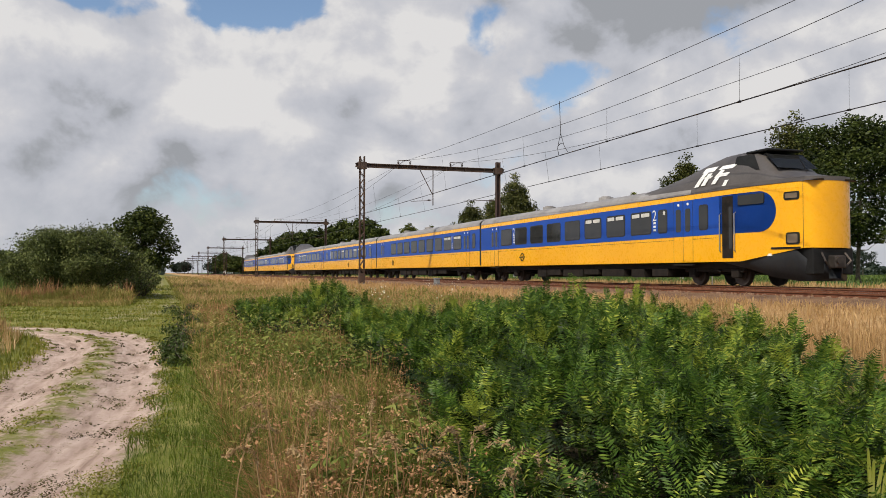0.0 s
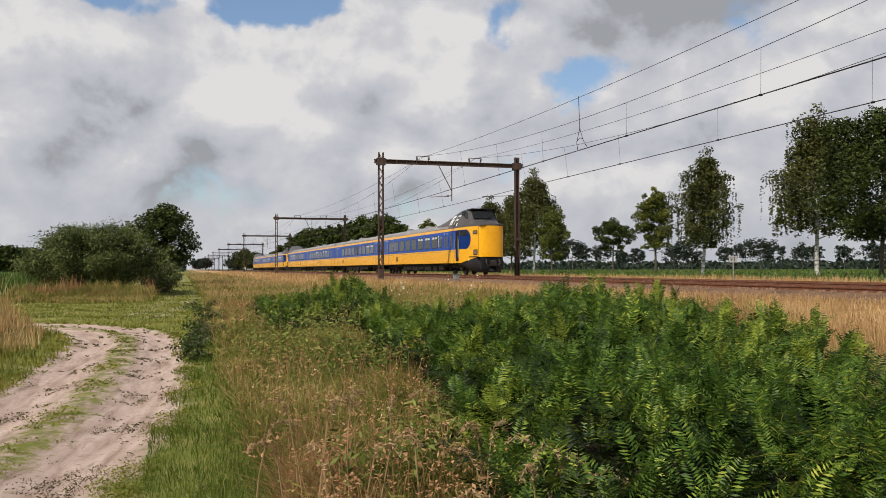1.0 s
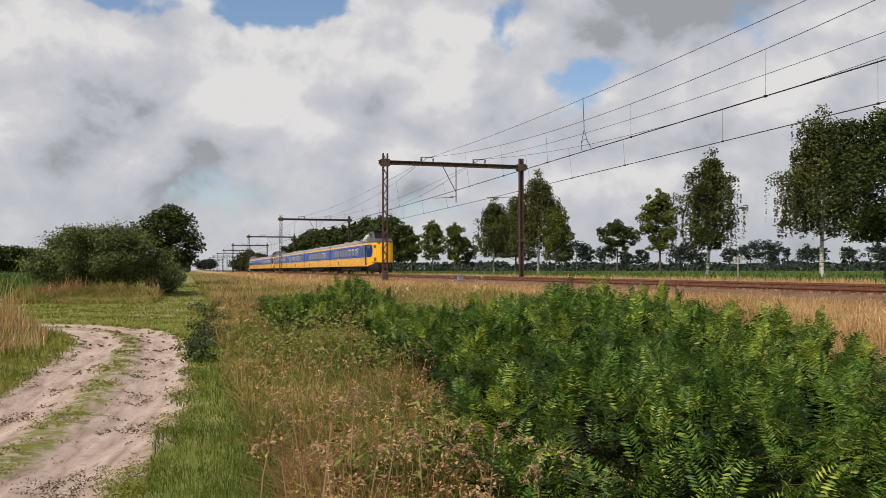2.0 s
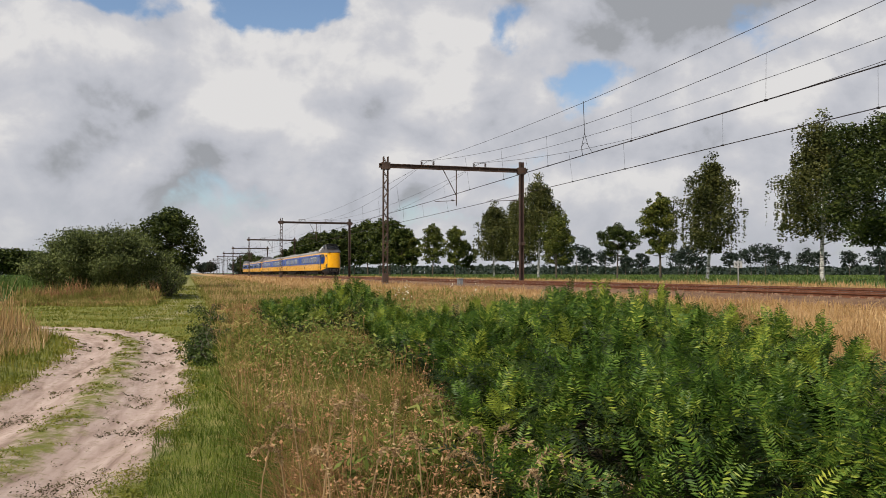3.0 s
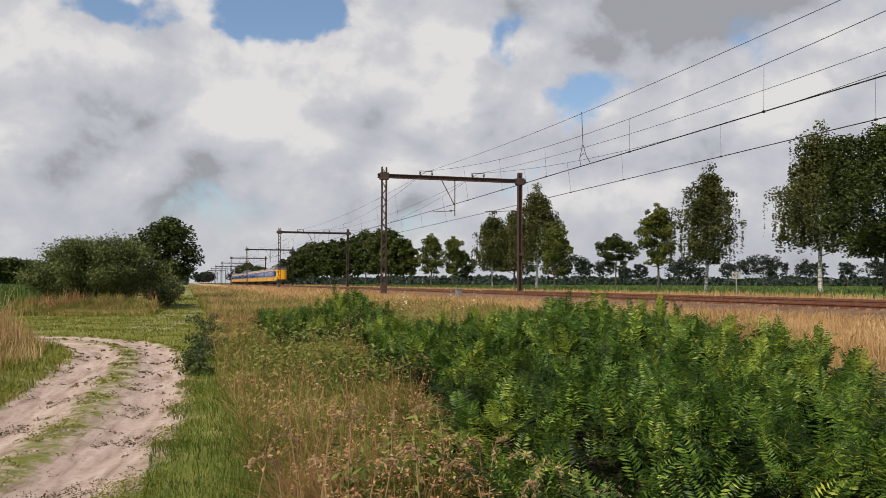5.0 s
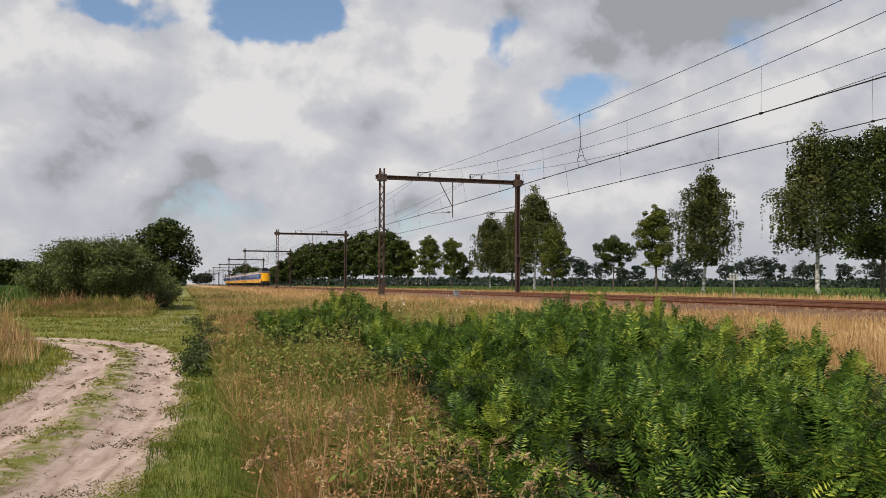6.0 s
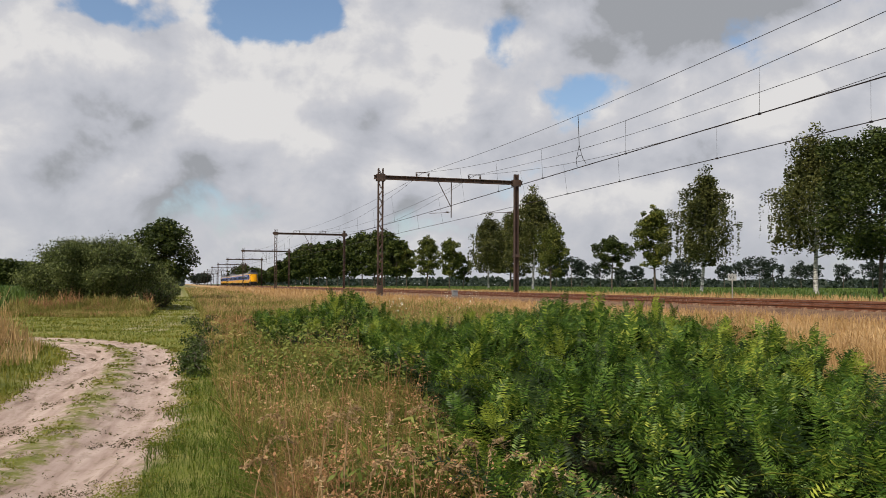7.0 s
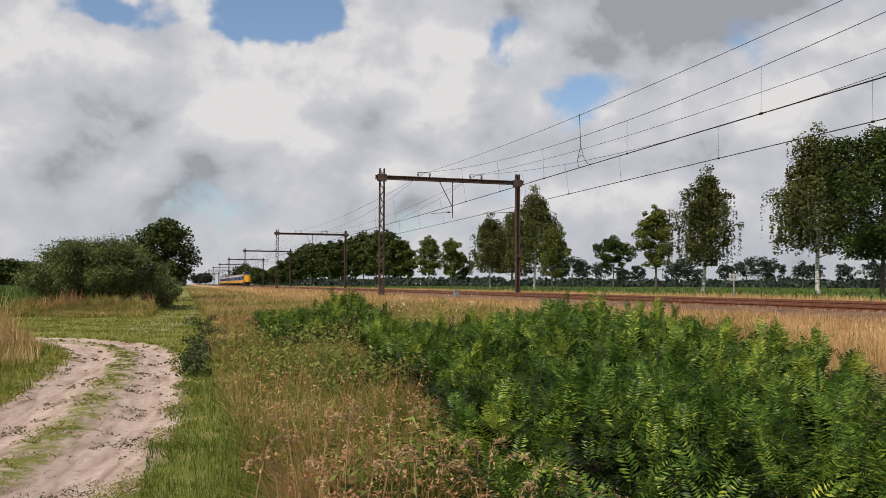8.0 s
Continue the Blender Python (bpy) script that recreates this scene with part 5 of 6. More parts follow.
# the dense avenue farther along the line
for i, (px, X, h, wide) in enumerate([(703, 55, 14, 9), (682, 56, 17.5, 10), (663, 58, 18.5, 11), (641, 56, 19, 11), (619, 60, 18.5, 11), (599, 56, 18, 11), (580, 58, 19.5, 12), (564, 56, 19.5, 12), (549, 58, 21, 13),
                                      (535, 56, 20.5, 12), (523, 58, 18.5, 12), (511, 56, 16.5, 12), (500, 60, 13, 11), (489, 56, 12, 11), (479, 58, 10, 10)]):
    hd = math.degrees(math.atan((px - 784) / 1500)) + 17.12
    x, y = by_sight(hd, X)
    tree("avenue_tree", x, y, h, wide, 0.18, "oak", M_BARK, L_OAK, 3000, 0.010 * y ** 0.75 + 0.12, "dark green avenue tree among a dense row", "dense avenue of trees", 40 + i)
for i, (px, d, h, wide) in enumerate([(447, 420, 9, 12), (430, 430, 10.5, 13), (458, 400, 8, 10), (412, 600, 8, 13), (350, 650, 8, 12), (362, 640, 9, 10)]):
    a = radians(math.degrees(math.atan((px - 784) / 1500)) + 17.12)
    # beyond 500 m the leaf colour carries the haze
    tree("distant_tree", d * math.sin(a), d * math.cos(a), h, wide, 0.12, "oak", M_BARK, L_OAK if d < 500 else L_HAZE, 1500, 0.9, "distant dark green tree near the line", "distant trees", 70 + i)
# scattered trees far across the field
for i, (px, d, h, wide) in enumerate([(1012, 260, 10.5, 10), (1030, 270, 9, 8), (1062, 300, 9.5, 10), (1098, 320, 8, 9), (1126, 300, 8.5, 7), (1192, 300, 9, 12), (1208, 270, 10, 12), (1222, 330, 8, 10),
                                      (1282, 300, 9, 8), (1318, 290, 10.5, 12), (1345, 280, 10.5, 13), (1368, 290, 9.5, 10), (1418, 300, 9, 10), (1440, 320, 9.5, 9), (1492, 310, 9, 9), (1545, 300, 9.5, 11), (1568, 320, 9, 12), (985, 300, 9, 9)]):
    a = radians(math.degrees(math.atan((px - 784) / 1500)) + 17.12)
    tree("field_tree", d * math.sin(a), d * math.cos(a), h * 0.95, wide * 0.8, 0.34, "small", M_BARK, L_HAZE, 700, 0.6, "distant tree across the field, leaves greyed for haze", "trees across the field", 100 + i)
for i, (px, d, h, wide) in enumerate([(-12, 210, 9.5, 10), (14, 210, 9.5, 9), (44, 230, 9.5, 10), (70, 260, 10, 11), (96, 270, 9.5, 12), (120, 280, 9, 10)]):
    a = radians(math.degrees(math.atan((px - 784) / 1500)) + 17.12)
    tree("farmyard_tree", d * math.sin(a), d * math.cos(a), h * 0.74, wide * 0.8, 0.15, "oak", M_BARK, L_OAK, 1600, 0.55, "dark tree beside a distant farmhouse", "farmyard trees", 130 + i)
tree("oak_tree", -1.9, 85.0, 8.0, 6.0, 0.12, "oak", M_BARK, L_OAK, 9000, 0.24, "round dark green tree behind a big bush", "", 150)


def far_woods():
    pts = []
    r = np.random.default_rng(8)
    for a in np.arange(-40, 62, 0.22):
        d = r.uniform(560, 760)
        ra = radians(a)
        hh = r.uniform(5.0, 7.5)
        for k in range(70):
            dd = d + r.uniform(-25, 25)
            pts.append((dd * math.sin(ra) + r.normal(0, 2.0), dd * math.cos(ra) + r.normal(0, 2.0), 0.2 + hh * r.random() ** 0.8))
    C = np.array(pts)
    keep = ~((np.abs(C[:, 0] - 18) < 16))
    stuff("far_woods", leaves("far_woods", C[keep], np.full(keep.sum(), 2.2), L_HAZE, 0.8, 1.2), "belt of woods along the horizon, haze put into the leaf colour", "woods")


far_woods()


def build_house(x, y, rz):
    h = tagged(empty("farmhouse", pose(x, y, float(land(x, y)), 0, 0, rz)), "distant pale farmhouse with a tiled roof", "house")
    part("wall", boxed((-6, -4, -0.3), (6, 4, 3.0)), M_WALL, h)
    v = [(-6.4, -4.5, 2.9), (6.4, -4.5, 2.9), (6.4, 4.5, 2.9), (-6.4, 4.5, 2.9), (-6.4, 0, 6.4), (6.4, 0, 6.4)]
    part_mesh("roof", mesh_of("roof", v, [(0, 1, 5, 4), (2, 3, 4, 5), (1, 2, 5), (3, 0, 4), (3, 2, 1, 0)], M_TILE), h)
    for k in (-4, -1, 2, 4.6):
        part("window", boxed((k - 0.5, -4.03, 1.0), (k + 0.5, -3.95, 2.2)), M_GLASS, h)
    part("chimney", boxed((2.5, -0.4, 5.6), (3.2, 0.4, 7.1)), M_TILE, h)


build_house(-62, 205, 12)

# ---------------------------------------------------------------- the big bush


def build_bush(x, y, rx, ry, h, n, label, name="willow_bush", leaf=None, size=0.17, seed=3):
    r = np.random.default_rng(seed)
    b = tagged(empty(name, pose(x, y, float(land(x, y)))), label, "bush")
    bm = bmesh.new()
    tips = []
    for k in range(60):
        a, q = r.uniform(0, 6.28), r.random() ** 0.6
        ex, ey = math.cos(a) * rx * q, math.sin(a) * ry * q
        top = h * (1 - 0.52 * q ** 3.4) * r.uniform(0.84, 1.03)
        tube(bm, [(ex * 0.25, ey * 0.25, -0.1), (ex * 0.6, ey * 0.6, top * 0.45), (ex, ey, top * 0.93)], [0.06, 0.04, 0.012], 5, False)
        tips.append((ex, ey, top))
    part("branchwork", bm, M_BARK, b)
    T = np.array(tips)
    pick = r.integers(0, len(T), n)
    f = r.random(n) ** 0.55
    base = np.stack([T[pick, 0] * (0.35 + 0.65 * f), T[pick, 1] * (0.35 + 0.65 * f), T[pick, 2] * f], -1)
    C = base + r.normal(0, 1, (n, 3)) * np.array([rx * 0.075, ry * 0.075, h * 0.04])
    C[:, 2] = np.clip(C[:, 2], 0.05, None)
    part_mesh("foliage", leaves("foliage", C, np.full(n, size * 0.56), leaf or L_WILLOW, 1.0, 2.2), b, "dense grey-green leaves")
    # skirts of the bush reach the ground
    return b


build_bush(-5.0, 55.5, 4.4, 4.2, 4.3, 90000, "large rounded grey-green willow bush beside the grassy track")
build_bush(-1.6, 62.0, 1.6, 5.0, 2.6, 12000, "low end of a hedge running along the grassy track", "hedge_bush", None, 0.18, 5)


def bramble(x, y, s, k):
    z = float(land(x, y))
    b = tagged(empty("bramble", pose(x, y, z)), "dark green bramble at the edge of the sandy track", "shrub", "brambles")
    r = np.random.default_rng(200 + k)
    bm = bmesh.new()
    C = []
    for j in range(11):
        a = r.uniform(0, 6.28)
        l = s * r.uniform(0.5, 1.1)
        path = [(0, 0, -0.05), (math.cos(a) * l * 0.4, math.sin(a) * l * 0.4, l * 0.75), (math.cos(a) * l, math.sin(a) * l, l * 0.45)]
        tube(bm, path, [0.012, 0.009, 0.004], 5, False)
        for q in r.random(85):
            p = Vector(path[0]).lerp(Vector(path[1]), min(q * 2, 1)) if q < 0.5 else Vector(path[1]).lerp(Vector(path[2]), q * 2 - 1)
            C.append(np.array(p) * (1.35, 1.35, 0.72) + r.normal(0, 0.13 * s, 3))
    part("branchwork", bm, M_BARK, b)
    C = np.array(C)
    C[:, 2] = np.clip(C[:, 2], 0.02, None)
    part_mesh("foliage", leaves("foliage", C, np.full(len(C), 0.05), L_BRAMBLE, 0.8, 1.4), b)


for k, (x, y, s) in enumerate([(0.30, 17.6, 0.36), (0.48, 19.4, 0.45), (0.62, 21.6, 0.42), (0.80, 24.5, 0.5), (0.42, 18.4, 0.34), (1.0, 28.5, 0.5), (0.7, 20.4, 0.5), (0.22, 16.4, 0.32), (0.75, 33.0, 0.6), (0.55, 23.0, 0.45), (0.9, 26.4, 0.42)]):
    bramble(x, y, s, k)

# ---------------------------------------------------------------- ferns


def frond_mesh(k):
    """One feathery leaf: a curved midrib with pairs of folded leaflets."""
    r = np.random.default_rng(300 + k)
    L = 1.0
    pairs = 12
    V, Q = [], []
    def spine(t):
        return np.array([0.0, L * t * (1 - 0.12 * t), 0.30 * t - 0.42 * t * t])
    for i in range(6):
        p, w = spine(i / 5), 0.010 * (1 - 0.75 * i / 5)
        V += [p + (-w, 0, 0), p + (w, 0, 0.004)]
        if i:
            b = len(V) - 4
            Q.append((b, b + 1, b + 3, b + 2))
    for i in range(pairs):
        t = 0.14 + 0.84 * i / (pairs - 1)
        p = spine(t)
        l = (0.205 * math.sin(0.55 + 2.3 * t) + 0.02) * r.uniform(0.85, 1.12)
        for s in (-1, 1):
            fw = r.uniform(0.25, 0.55)
            d = np.array([s * math.cos(fw), math.sin(fw), r.uniform(-0.30, 0.12)])
            d /= np.linalg.norm(d)
            c = np.cross(d, (0, 0, 1.0))
            c /= np.linalg.norm(c)
            wd = l * 0.12
            b = len(V)
            up = np.array([0, 0, wd * r.uniform(0.2, 0.7)])
            V += [p, p + d * l * 0.35 + c * wd + up, p + d * l * 0.75 + c * wd * 0.75 + up, p + d * l, p + d * l * 0.75 - c * wd * 0.75 + up, p + d * l * 0.35 - c * wd + up]
            Q += [(b, b + 3, b + 2, b + 1), (b, b + 5, b + 4, b + 3)]
    return np.array(V), np.array(Q)


def plain_frond(k):
    """A lighter leaf for the shaded inside of the thicket: one quad a leaflet."""
    v, q = frond_mesh(k)
    V, Q = [], []
    for b in range(12, len(v), 6):
        j = len(V)
        V += [v[b], (v[b + 1] + v[b + 2]) / 2, v[b + 3], (v[b + 4] + v[b + 5]) / 2]
        Q.append((j, j + 1, j + 2, j + 3))
    return np.array(V), np.array(Q)


FRONDS = [frond_mesh(k) for k in range(5)]
PLAIN = [plain_frond(k) for k in range(5)]
FROND_MESHES = [quick_mesh("frond", v, q, L_FERN) for v, q in FRONDS]
YELLOW_FROND = quick_mesh("frond", *FRONDS[1], leafy("young_fronds", [(0.1, (0.14, 0.20, 0.025)), (0.9, (0.33, 0.38, 0.05))], 0.35))


def fern_height(a, r):
    return np.interp(a, [10, 14, 19, 23, 27, 33, 40, 46, 60], [0.46, 0.52, 0.70, 0.90, 0.97, 0.88, 0.74, 0.62, 0.58]) * np.interp(r, [3, 5, 8, 13], [0.72, 0.86, 1.0, 1.0])


def fern_places(n, r0=3.7):
    out = []
    while len(out) < n:
        a, r = RNG.uniform(10.5, 58), math.sqrt(RNG.uniform(r0 ** 2, 17 ** 2))
        if fern_start(r) < a and r < fern_limit(a):
            out.append((a, r, False))
    for k in range(int(n * 0.16)):
        a, r = RNG.uniform(4.5, 13.0), RNG.uniform(17.5, 25)
        if abs(a - 9 - 0.25 * (21 - r)) < 4:
            out.append((a, r, True))
    A, R = np.radians([o[0] for o in out]), np.array([o[1] for o in out])
    return [(*o, float(z)) for o, z in zip(out, land(R * np.sin(A), R * np.cos(A)))]


def fern_plants():
    stem = bmesh.new()
    tube(stem, [(0, 0, -0.05), (0.02, 0.01, 0.5), (0.0, 0.03, 1.0)], [0.012, 0.009, 0.004], 5)
    sm = bpy.data.meshes.new("stem")
    stem.to_mesh(sm), stem.free()
    # stems take the leaf colour darkened for shade as well
    sm.materials.append(L_FERN_SHADE)
    places = fern_places(285)
    for a, r, far, z in places:
        ra = radians(a)
        x, y = r * math.sin(ra), r * math.cos(ra)
        H = (0.66 + 0.40 * math.exp(-((a - 10.8) / 1.6) ** 2) if far else float(fern_height(a, r))) * RNG.uniform(0.70, 1.14)
        p = tagged(empty("fern", pose(x, y, z, RNG.uniform(-8, 8), RNG.uniform(-8, 8), RNG.uniform(0, 360))), "lush green fern in a dense thicket", "fern", "ferns of the thicket")
        part_mesh("stem", sm, p, m=Matrix.Diagonal((1, 1, H * 0.95, 1)))
        young = RNG.random() < 0.12 and r > 5.0
        n = 13
        for k in range(n):
            t = (k + 0.5) / n
            size = (0.20 + 0.11 * math.sin(t * 2.8)) * RNG.uniform(0.75, 1.25) * (float(np.interp(r, [3.7, 8.0], [0.64, 1.0])) if not far else 1.15)
            up = lerp(30, 86, t) + RNG.uniform(-16, 16)
            m = pose(0, 0, H * (0.40 + 0.58 * t), 0, 0, k * 137.5 + RNG.uniform(-25, 25)) @ pose(0, 0, 0, up, RNG.uniform(-20, 20), 0) @ Matrix.Scale(size, 4)
            me = YELLOW_FROND if young and k > 3 else FROND_MESHES[int(RNG.integers(0, 5))]
            part_mesh("frond", me, p, m=m)


def fern_undergrowth(n):
    VV, QQ, off = [], [], 0
    for a, r, far, z in fern_places(n, 3.3):
        ra = radians(a)
        x, y = r * math.sin(ra), r * math.cos(ra)
        H = (0.60 + 0.36 * math.exp(-((a - 10.8) / 1.6) ** 2)) if far else float(fern_height(a, r))
        v, q = PLAIN[int(RNG.integers(0, 5))]
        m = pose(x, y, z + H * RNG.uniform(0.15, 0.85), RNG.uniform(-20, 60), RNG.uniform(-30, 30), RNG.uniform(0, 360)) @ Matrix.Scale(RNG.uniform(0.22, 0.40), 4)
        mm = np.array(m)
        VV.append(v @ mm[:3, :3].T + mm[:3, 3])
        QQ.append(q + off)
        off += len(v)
    # the dark leaf colour paints the shaded gaps below the canopy
    stuff("fern_undergrowth", quick_mesh("fern_undergrowth", np.concatenate(VV), np.concatenate(QQ), L_FERN_SHADE), "tangle of fern leaves under the thicket, shade put into their dark colour", "undergrowth")


fern_plants()
fern_undergrowth(6000)


def fern_canopy(n):
    """Upright sprigs that close the top of the thicket, gathered in tufts with dark gaps between."""
    VV, QQ, off = [], [], 0
    for a, r, far, z0 in fern_places(n // 7, 3.5):
        ra = radians(a)
        x0, y0 = r * math.sin(ra), r * math.cos(ra)
        H = ((0.62 + 0.38 * math.exp(-((a - 10.8) / 1.6) ** 2)) if far else float(fern_height(a, r))) * RNG.uniform(0.60, 1.08)
        turn = RNG.uniform(0, 360)
        for k in range(7):
            v, q = PLAIN[int(RNG.integers(0, 5))]
            m = pose(x0 + RNG.normal(0, 0.05), y0 + RNG.normal(0, 0.05), z0 + H * RNG.uniform(0.70, 0.98), 0, 0, turn + k * 137.5) @ pose(0, 0, 0, RNG.uniform(40, 88), RNG.uniform(-25, 25), 0) @ Matrix.Scale(RNG.uniform(0.17, 0.28), 4)
            mm = np.array(m)
            VV.append(v @ mm[:3, :3].T + mm[:3, 3])
            QQ.append(q + off)
            off += len(v)
    stuff("fern_canopy", quick_mesh("fern_canopy", np.concatenate(VV), np.concatenate(QQ), L_FERN), "sunlit upright fern sprigs over the thicket", "ferns")


fern_canopy(5000)

# ---------------------------------------------------------------- grasses


def patches(x, y, s, k):
    return 0.5 + 0.5 * (0.6 * wave(x, y, s, k) + 0.4 * wave(x, y, s * 2.7, k + 5))


def grow(name, n, r0, r1, a0, a1, where, height, width, lean, mat, label, heads=None):
    x, y = fan(n, r0, r1, a0, a1)
    keep = where(x, y)
    x, y = x[keep], y[keep]
    z = land(x, y)
    r = np.hypot(x, y)
    h = height(x, y) * RNG.uniform(0.55, 1.2, len(x))
    w = np.maximum(width, r * 0.00075) * RNG.uniform(0.6, 1.4, len(x))
    stuff(name, blades(name, x, y, z, h, w, lean, mat), label, "grass")


def plumes(name, n, r0, r1, a0, a1, where, height, size, mat, label):
    x, y = fan(n, r0, r1, a0, a1)
    keep = where(x, y)
    x, y = x[keep], y[keep]
    h = height(x, y) * RNG.uniform(0.75, 1.2, len(x))
    stuff(name, seed_heads(name, x, y, land(x, y), h, size * RNG.uniform(0.7, 1.3, len(x)), mat), label, "grass")


def meadow(x, y):
    """Rough land between the sandy track and the railway."""
    return (x > 0.45 + 0.3 * patches(x, y, 1.1, 2)) & (x < 10.6) & (road_distance(x, y) > 1.35) & (~in_fern(x, y)) & ~((y > 27) & (x < 1.0))


def bank(x, y):
    return (x > 7.5) & (x < 13.3) & (~in_fern(x, y))


def verge(x, y):
    d = road_distance(x, y)
    return (d > 1.0 + 0.4 * patches(x, y, 1.9, 4)) & (x < 2.2) & (x > -0.3) & (y < 22)


def left_hump(x, y):
    return (x < -2.9 - 0.4 * patches(x, y, 0.8, 3)) & (x > -11) & (y > 11) & (y < 27) & (road_distance(x, y) > 1.75)


def junction(x, y):
    d = road_distance(x, y)
    return (d > 1.25) & (y > 23) & (y < 110) & (x > -9.5) & (x < 1.3) & ~((x < -1.5) & (y > 50))


def lawn_left(x, y):
    d = road_distance(x, y)
    return (x < -2.2) & (d > 1.15) & (y < 27) & (x > -4.2)


def by_bush(x, y):
    return (x < -1.5) & (x > -8.6) & (y > 43.5) & (y < 51.5)


def far_side(x, y):
    return (x > 23.3) & (x < 31.5)


def brown_zone(x, y):
    r, a = np.hypot(x, y), np.degrees(np.arctan2(x, y))
    near = 0.95 * np.exp(-(((a - 7.0) / 4.5) ** 2 + ((r - 4.8) / 2.3) ** 2))
    away = 0.8 * np.exp(-(((x - 2.2) / 1.5) ** 2 + ((y - 30) / 10.0) ** 2))
    return np.clip(near + away + 0.35 * (patches(x, y, 0.9, 1) - 0.5), 0, 1)


def pick(x, p):
    return RNG.random(len(x)) < p


grow("green_grass", 70000, 3.6, 24, -10, 30, verge, lambda x, y: (0.10 + 0.22 * step(x, 0.0, 1.0)) * (0.35 + 1.0 * patches(x, y, 2.4, 3)), 0.0045, 1.0, L_VERGE, "fresh green grass along the sandy track")
grow("rough_grass", 150000, 3.2, 70, -2, 40, lambda x, y: meadow(x, y) & pick(x, 1 - 0.85 * brown_zone(x, y)), lambda x, y: 0.22 + 0.22 * patches(x, y, 0.9, 7), 0.004, 0.9, L_MIX, "knee-high mixed green and straw grass")
grow("meadow_green", 90000, 3.4, 40, -2, 30, lambda x, y: meadow(x, y) & pick(x, (1 - brown_zone(x, y)) * step(patches(x, y, 0.8, 21), 0.35, 0.7)), lambda x, y: 0.24 + 0.2 * patches(x, y, 0.9, 8), 0.005, 0.8, L_VERGE, "green grass tufts in the rough meadow")
grow("brown_grass", 210000, 3.2, 60, -2, 40, lambda x, y: meadow(x, y) & pick(x, 0.08 + 0.92 * brown_zone(x, y)), lambda x, y: 0.22 + 0.18 * patches(x, y, 1.3, 9), 0.0026, 0.95, L_BROWN, "wispy reddish brown grass in flower")
grow("dry_grass", 170000, 9, 260, 0, 62, lambda x, y: bank(x, y), lambda x, y: (0.24 + 0.18 * patches(x, y, 0.4, 3)) * (1 - 0.40 * step(x, 9.5, 11) * (1 - step(y, 45, 75))), 0.005, 0.5, L_DRY, "tall straw-coloured grass on the railway bank")
grow("hump_grass", 32000, 11, 28, -45, -5, left_hump, lambda x, y: 0.35 + 0.75 * step(-x, 3.4, 4.6), 0.006, 0.25, L_DRY, "tall dry grass on the inside of the bend")
grow("lawn_grass", 26000, 9, 30, -24, 2, lawn_left, lambda x, y: 0.12 + 0.15 * step(-x, 2.6, 3.6), 0.006, 0.5, L_GREEN, "short green grass beside the bend")
grow("turf", 55000, 22, 120, -18, 4, junction, lambda x, y: 0.055 + 0.04 * patches(x, y, 0.7, 4), 0.010, 0.9, L_GREEN, "short yellowish green turf of the field entrance")
grow("bush_grass", 9000, 44, 54, -14, 0, lambda x, y: by_bush(x, y) & pick(x, step(patches(x, y, 0.9, 3), 0.2, 0.6)), lambda x, y: (0.30 + 0.85 * step(y, 46.5, 50)) * (0.25 + 1.0 * patches(x, y, 1.5, 3)), 0.012, 0.5, L_BROWN, "tall purplish brown grass at the foot of the bush")
grow("bush_greens", 34000, 42, 54, -14, 0, lambda x, y: by_bush(x, y), lambda x, y: 0.22 + 0.95 * step(y, 45, 50) * patches(x, y, 1.1, 5), 0.014, 0.6, L_MIX, "tall olive grass at the foot of the bush")
grow("far_verge_grass", 90000, 26, 330, 4, 62, far_side, lambda x, y: 0.28 + 0.22 * patches(x, y, 0.3, 3), 0.009, 0.3, L_DRY, "pale dry grass between the railway and the field")
grow("far_meadow", 45000, 38, 330, -1.5, 16, lambda x, y: (x > 0.9) & (x < 8.2), lambda x, y: 0.30 + 0.25 * patches(x, y, 0.35, 7), 0.006, 0.5, L_MIX, "rough grass along the railway farther off")
grow("far_straw", 60000, 38, 330, -1.5, 16, lambda x, y: (x > 1.2) & (x < 9.0) & pick(x, step(patches(x, y, 0.25, 17), 0.35, 0.7)), lambda x, y: 0.36 + 0.25 * patches(x, y, 0.35, 7), 0.006, 0.4, L_DRY, "straw-coloured grass along the railway farther off")
plumes("seed_heads", 4200, 3.3, 40, -1, 40, lambda x, y: meadow(x, y), lambda x, y: 0.30 + 0.24 * patches(x, y, 0.7, 2), 0.11, L_BROWN, "nodding brown seed heads above the rough grass")
plumes("straw_heads", 4200, 10, 120, 4, 60, lambda x, y: bank(x, y), lambda x, y: (0.40 + 0.2 * patches(x, y, 0.5, 2)) * (1 - 0.5 * step(x, 9.5, 11.5)), 0.09, L_DRY, "straw-coloured seed heads on the railway bank")
plumes("hump_heads", 1500, 11, 28, -45, -5, left_hump, lambda x, y: 0.4 + 0.85 * step(-x, 3.4, 4.6), 0.12, L_DRY, "pale seed heads of tall dry grass")


